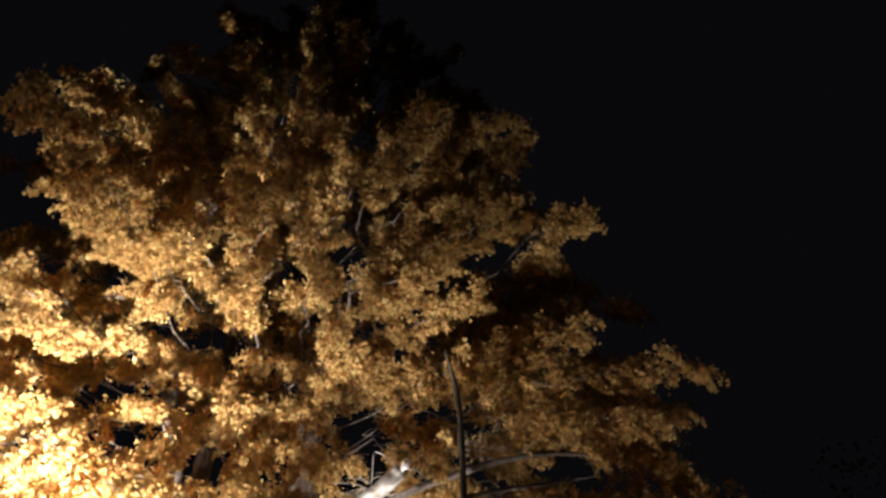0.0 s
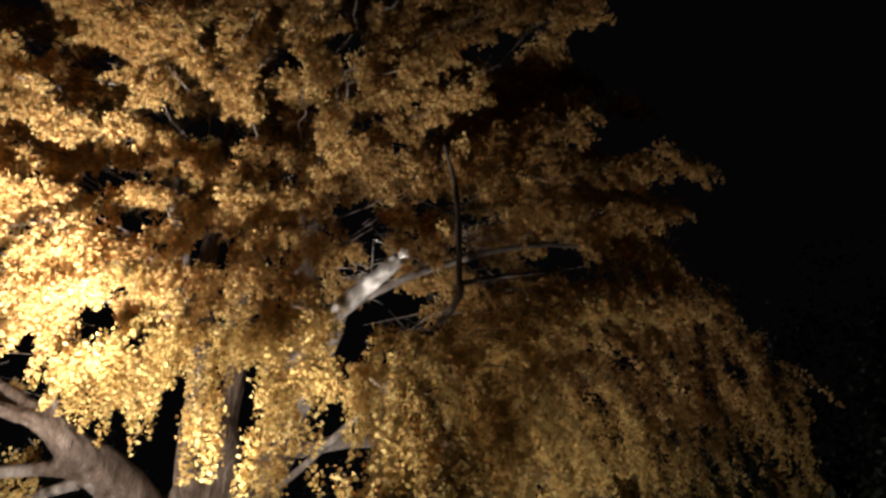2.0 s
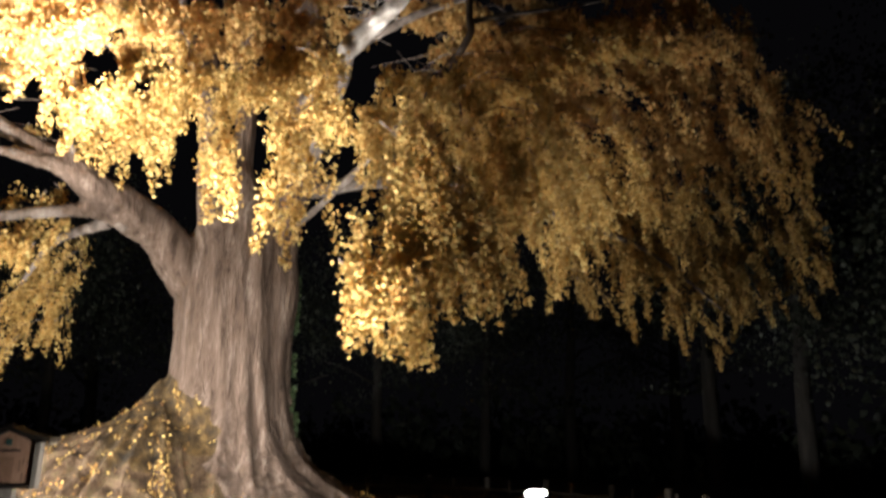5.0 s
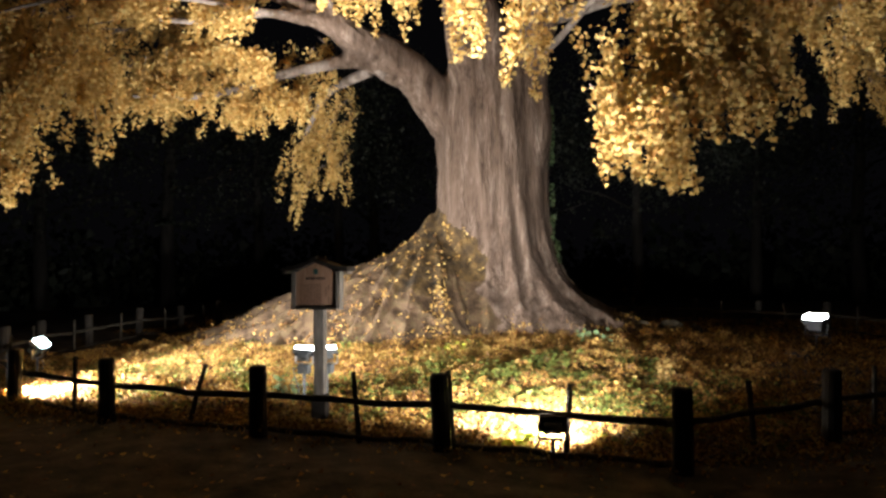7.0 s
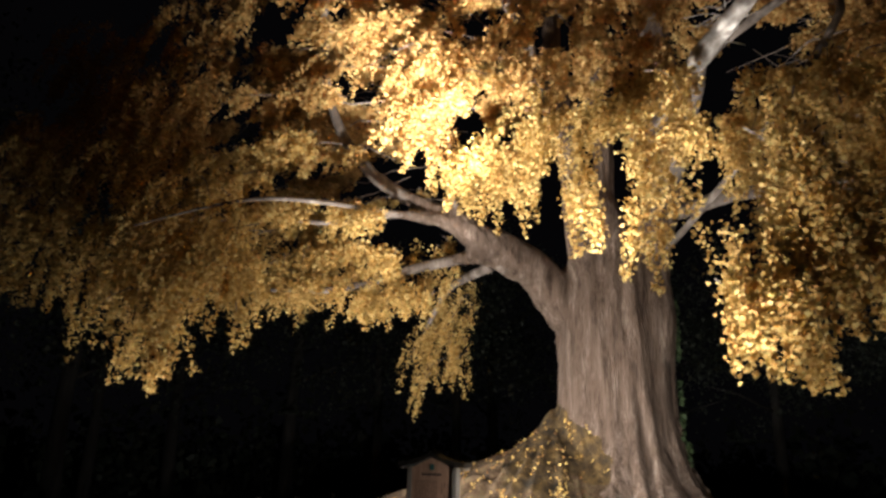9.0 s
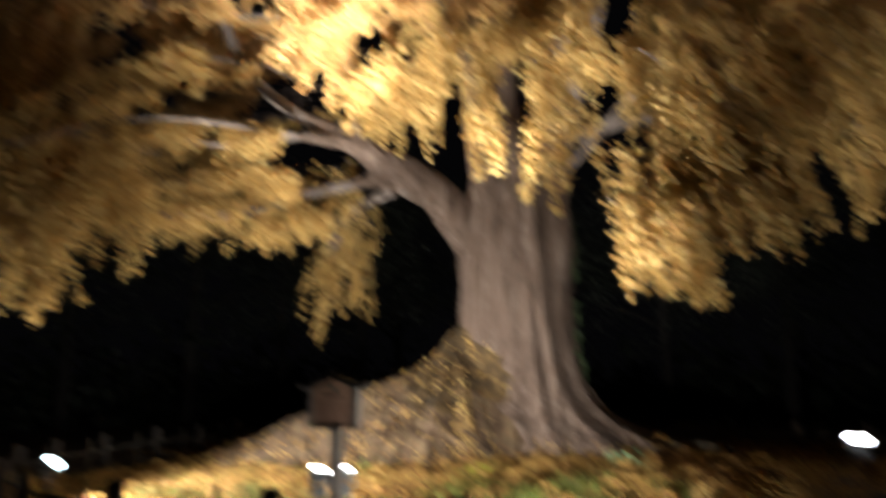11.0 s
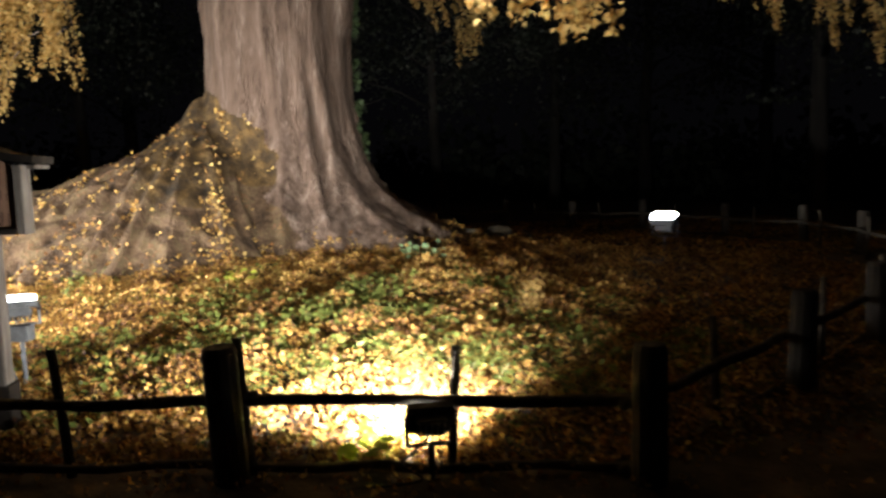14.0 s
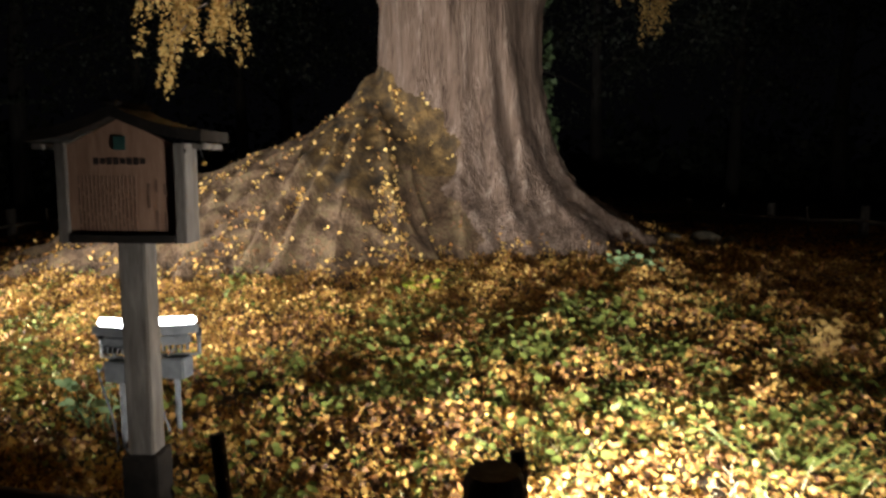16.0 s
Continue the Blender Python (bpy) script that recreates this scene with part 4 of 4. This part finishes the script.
for i, (x, y, sx, sz) in enumerate(((-1.5, 18.3, 0.26, 0.14), (-0.95, 18.9, 0.34, 0.20), (-0.45, 19.5, 0.26, 0.17))):
    stone("stone", pose(x, y, gz1(x, y) + 0.05, 0, 0, 40 * i), (sx, sx * 0.7, sz), 3.7 * i)


# ---- fallen leaves and weeds ----
def scatter(n, x0, x1, y0, y1, density):
    x, y = rs.uniform(x0, x1, n), rs.uniform(y0, y1, n)
    keep = density(x, y) > rs.random(n)
    return x[keep], y[keep]


def patchy(x, y, scale, seed):
    return np.array([noise.noise((a * scale, b * scale, seed)) for a, b in zip(x, y)])


def inside(x, y):
    r = np.hypot(x - TREE.x, y - TREE.y)
    front = np.where(y < 8.75, 0.10, 1.0)
    return np.where(r < 10.0, 1.0, 0.25) * np.interp(x, (-0.2, 1.2), (1.0, 0.3)) * front * np.where(r < 1.7, 0.0, 1.0)


x, y = scatter(430000, -12.5, 4.5, 8.3, 18.5, inside)
lumps = np.clip(patchy(x, y, 2.6, 2.0) + 0.15, 0, 1) * 0.20 + np.clip(patchy(x, y, 6.5, 7.0), 0, 1) * 0.09
bare = patchy(x, y, 1.7, 4.0) + 0.4 * patchy(x, y, 5.0, 9.0) < -0.22
keep = ~bare | (rs.random(len(x)) < 0.35)
x, y, lumps = x[keep], y[keep], lumps[keep]
lift = 0.012 + (0.05 + lumps) * rs.random(len(x)) ** 1.3
pos = np.stack([x, y, ground_z(x, y) + lift], 1)
litter = leaf_mesh("fallen_leaves", pos, rs.uniform(0.020, 0.046, len(x)), FALLEN, None, rs, 0.35)
tagged(litter, "thick litter of yellow and brown fallen ginkgo leaves", "leaf litter", kind="stuff")
x, y = scatter(1300, -9, 6, 2.0, 8.6, lambda a, b: np.full(len(a), 1.0))
sparse = leaf_mesh("fallen_leaves", np.stack([x, y, ground_z(x, y) + 0.015], 1), rs.uniform(0.035, 0.065, len(x)), FALLEN, None, rs, 0.85)
tagged(sparse, "scattered fallen leaves on the dark path outside the fence", "leaf litter", kind="stuff")
x, y = scatter(26000, -16, 8, 18.0, 28.0, lambda a, b: np.full(len(a), 1.0))
back = leaf_mesh("fallen_leaves", np.stack([x, y, ground_z(x, y) + 0.02], 1), rs.uniform(0.05, 0.09, len(x)), FALLEN, None, rs, 0.6)
tagged(back, "fallen leaves on the ground behind the tree", "leaf litter", kind="stuff")

# leaves caught in the grooves of the root flare and on the earth above it
co = mound[mound[:, 2] < 2.75]
th = np.arctan2(co[:, 1] - FLARE_AT.y, co[:, 0] - FLARE_AT.x)
trail = np.array([noise.noise((math.cos(a) * 7.5, math.sin(a) * 7.5, p[2] * 0.45 + 3)) * 0.7 + 0.6 * noise.noise((p[0] * 5, p[1] * 5, p[2] * 3)) for a, p in zip(th, co)])
across = co @ np.array(RIGHT)
near_foot = np.clip((0.75 - co[:, 2]) / 0.5, 0, 1)
front = np.exp(-((across + 1.0) / 0.8) ** 2) * np.clip((1.75 - co[:, 2]) / 0.5, 0, 1)
chance = np.clip((trail - 0.24 + 0.16 * front + 0.10 * near_foot) * 1.5, 0, 0.22) + 0.012 + 0.07 * near_foot
pick = np.repeat(np.where(rs.random(len(co)) < chance)[0], 2)
p = co[pick] + np.array((0.1, -0.25, 0.25)) * 0.07 + rs.normal(0, 0.022, (len(pick), 3))
gold = rs.random(len(p)) < 0.12 + 0.40 * front[pick]
tagged(leaf_mesh("caught_leaves", p[gold], rs.uniform(0.035, 0.065, gold.sum()), LEAF, tree, rs, 0.3, "golden fallen leaves caught on the roots"), kind="stuff")
tagged(leaf_mesh("caught_leaves", p[~gold], rs.uniform(0.03, 0.06, (~gold).sum()), FALLEN, tree, rs, 0.3, "brown fallen leaves caught on the roots"), kind="stuff")


def weed_parts(weed, mat, leaves, height, spread, size, seed):
    """Broad oval blades on thin stalks, each tilted its own way."""
    r = random.Random(seed)
    for k in range(leaves):
        a, rad = r.uniform(0, 2 * math.pi), spread * math.sqrt(r.random())
        tip = Vector((rad * math.cos(a), rad * math.sin(a), height * r.uniform(0.3, 1.0)))
        bm = bmesh.new()
        tube(bm, [(tip.x * 0.3, tip.y * 0.3, -0.02), tip], (0.003, 0.002), 3, cap=False)
        up = Vector((r.gauss(0, 0.45), r.gauss(-0.25, 0.45), 0.8)).normalized()
        out = Vector((math.cos(a + r.gauss(0, 0.8)), math.sin(a + r.gauss(0, 0.8)), 0))
        out = (out - up * out.dot(up)).normalized()
        sd = out.cross(up)
        s = size * r.uniform(0.6, 1.25)
        spine = bm.verts.new(tip + out * s * 0.5 - up * s * 0.06)
        ring = [bm.verts.new(tip + out * s * t + sd * s * w) for t, w in ((0, 0), (0.12, 0.30), (0.45, 0.46), (0.80, 0.32), (1.02, 0), (0.80, -0.32), (0.45, -0.46), (0.12, -0.30))]
        for i in range(8):
            bm.faces.new((spine, ring[i], ring[(i + 1) % 8]))
        part("leaf", bm, mat, weed)


def weed(name, label, mat, leaves, height, spread, size, seed, at, group="", cat="weed"):
    ob = thing(name, label, cat, pose(at[0], at[1], gz1(*at), 0, 0, seed * 31), group)
    weed_parts(ob, mat, leaves, height, spread, size, seed)
    return ob


bases = [weed("weed", "low green broad-leaved weed among fallen leaves", GREEN, 34, 0.08 + 0.03 * i, 0.19 + 0.04 * i, 0.046, 40 + i, (-3.4 + 0.4 * i, 12.2), "weeds") for i in range(4)]
SPOTS = [(-4.25, 11.4), (-3.9, 11.8), (-3.1, 11.7), (-2.65, 12.9), (-2.1, 14.0), (-1.55, 14.1), (-2.05, 12.25), (-1.85, 12.0), (-3.25, 10.2), (-6.5, 11.2), (-4.9, 11.2), (-4.5, 10.2), (-1.3, 11.0), (-1.3, 10.5), (-2.9, 12.4), (-3.6, 12.6), (-0.9, 11.5), (-1.0, 12.3)]
for i in range(104):
    if i < len(SPOTS):
        x, y = SPOTS[i]
    elif i < 72:
        x, y = rng.gauss(-2.6, 1.5), rng.gauss(11.9, 1.1)
    else:
        x, y = rng.uniform(-9, 1.5), rng.uniform(9.2, 15)
    if y < 8.95 or math.hypot(x - TREE.x, y - TREE.y) < 3.4:
        continue
    s = rng.uniform(0.9, 1.6)
    copy_thing(bases[i % 4], pose(x, y, gz1(x, y), rng.uniform(-8, 8), rng.uniform(-8, 8), rng.uniform(0, 360)) @ Matrix.Scale(s, 4))
# low creeping greenery in patches through the litter
x, y = scatter(90000, -12.0, 1.6, 8.9, 15.5, lambda a, b: np.exp(-((b - 11.2) / 2.2) ** 2) * (0.9 * np.exp(-((a + 2.3) / 2.6) ** 2) + 0.8 * np.exp(-((a + 8.4) / 2.2) ** 2)))
keep = (patchy(x, y, 1.5, 12.0) + 0.5 * patchy(x, y, 4.5, 15.0) > np.where(x > -5.2, 0.25, 0.12)) & (np.hypot(x - TREE.x, y - TREE.y) > 3.6)
x, y = x[keep], y[keep]
lift = 0.05 + 0.14 * rs.random(len(x)) * np.clip(0.5 + patchy(x, y, 3.0, 4.0), 0.2, 1)
cover = leaf_mesh("ground_cover", np.stack([x, y, ground_z(x, y) + lift], 1), rs.uniform(0.025, 0.055, len(x)), GREEN, None, rs, 0.4, shape=(0.0, 0.42, 0.5, 1.0))
tagged(cover, "low green creeping plants growing through the leaf litter", "ground cover", kind="stuff")
weed("pale_weed", "pale grey-green leafy plant at the foot of the roots", PALE, 34, 0.28, 0.32, 0.09, 3, (-2.15, 15.3), cat="plant")
weed("lime_weed", "bright lime-green leafy plant among fallen leaves", LIME, 18, 0.22, 0.18, 0.08, 5, (-4.35, 13.7), cat="plant")
weed("pale_weed", "pale green bushy plant beside the floodlights", PALE, 30, 0.38, 0.2, 0.075, 6, (-5.45, 10.2), cat="plant")
weed("dock_plant", "large-leaved green plant lit by the floodlight", LIME, 22, 0.22, 0.20, 0.11, 8, (-1.95, 8.92), cat="plant")
weed("ginkgo_sapling", "small yellow-leaved sapling standing in the litter", LEAF, 26, 0.46, 0.13, 0.06, 9, (-0.78, 12.5), cat="sapling")

# dry grass in front of the nearest floodlight
bm = bmesh.new()
for k in range(80):
    x, y = rng.gauss(-1.9, 0.5), rng.uniform(9.1, 10.4)
    z, h = gz1(x, y), rng.uniform(0.05, 0.22)
    a, b = rng.uniform(-0.12, 0.12), rng.uniform(-0.1, 0.1)
    tube(bm, [(x, y, z), (x + a * 0.4, y + b * 0.4, z + h * 0.6), (x + a, y + b, z + h)], (0.0035, 0.003, 0.0015), 3, cap=False)
tagged(part("dry_grass", bm, STRAW), "pale dry grass blades glaring in the floodlight", "grass", kind="stuff")


# ---- dark woods round the place ----
def wood_tree(seed, height):
    r, q = random.Random(seed), np.random.RandomState(seed)
    ob = thing("wood_tree", "dark broad-leaved tree in the unlit woods", "tree", None, "dark woods")
    bm = bmesh.new()
    pts = [(0, 0, -0.2), (0.1, 0, height * 0.25), (0.0, 0.15, height * 0.5), (0.2, 0.1, height * 0.9)]
    pts, rad = smooth_line(pts, (0.34, 0.26, 0.2, 0.05), 5)
    tube(bm, pts, rad, 12, 0.1, r)
    for k in range(9):
        h = height * (0.3 + 0.06 * k)
        a = r.uniform(0, 6.28)
        l = r.uniform(2, 4)
        tube(bm, [(0.05, 0.05, h), (l * 0.5 * math.cos(a), l * 0.5 * math.sin(a), h + 0.8), (l * math.cos(a), l * math.sin(a), h + 1.2)], (0.09, 0.06, 0.02), 6)
    part("trunk", bm, UNLIT_BARK, ob, "", True)
    n = 5200
    c = q.normal(size=(70, 3)) * np.array((1.9, 1.9, height * 0.17)) + np.array((0, 0, height * 0.62))
    p = c[q.randint(0, 70, n)] + q.normal(size=(n, 3)) * np.array((0.65, 0.65, 0.42))
    p[:, 2] = np.maximum(p[:, 2], height * 0.22)
    tagged(leaf_mesh("crown", p, q.uniform(0.10, 0.2, n), UNLIT_LEAF, ob, q), kind="stuff")
    return ob


kinds = [wood_tree(11, 13), wood_tree(12, 16)]
spots = []
for k in range(20):
    a = radians(-12 + 204 * k / 19 + rng.uniform(-4, 4))
    r = 15.0 + 7.5 * rng.random()
    spots.append((TREE.x + r * 1.15 * math.cos(a), TREE.y + 1 + r * math.sin(a)))
for i, (x, y) in enumerate(spots):
    m = pose(x, y, 0, 0, 0, rng.uniform(0, 360)) @ Matrix.Scale(rng.uniform(0.85, 1.25), 4)
    if i < 2:
        kinds[i].matrix_world = m
    else:
        copy_thing(kinds[i % 2], m)

# the far wall of the woods
q = np.random.RandomState(23)
n = 26000
a = q.uniform(radians(-25), radians(205), n)
r = q.uniform(25, 33, n)
h = np.abs(q.normal(0, 1, n)) * 1.7 * (0.6 + 0.5 * np.sin(a * 9 + np.sin(a * 23)) ** 2)
p = np.stack([TREE.x + r * np.cos(a), TREE.y + r * np.sin(a), h], 1)
tagged(leaf_mesh("far_woods", p, q.uniform(0.25, 0.6, n), UNLIT_LEAF, None, q), "dark undergrowth of the unlit woods", "woods", kind="stuff")
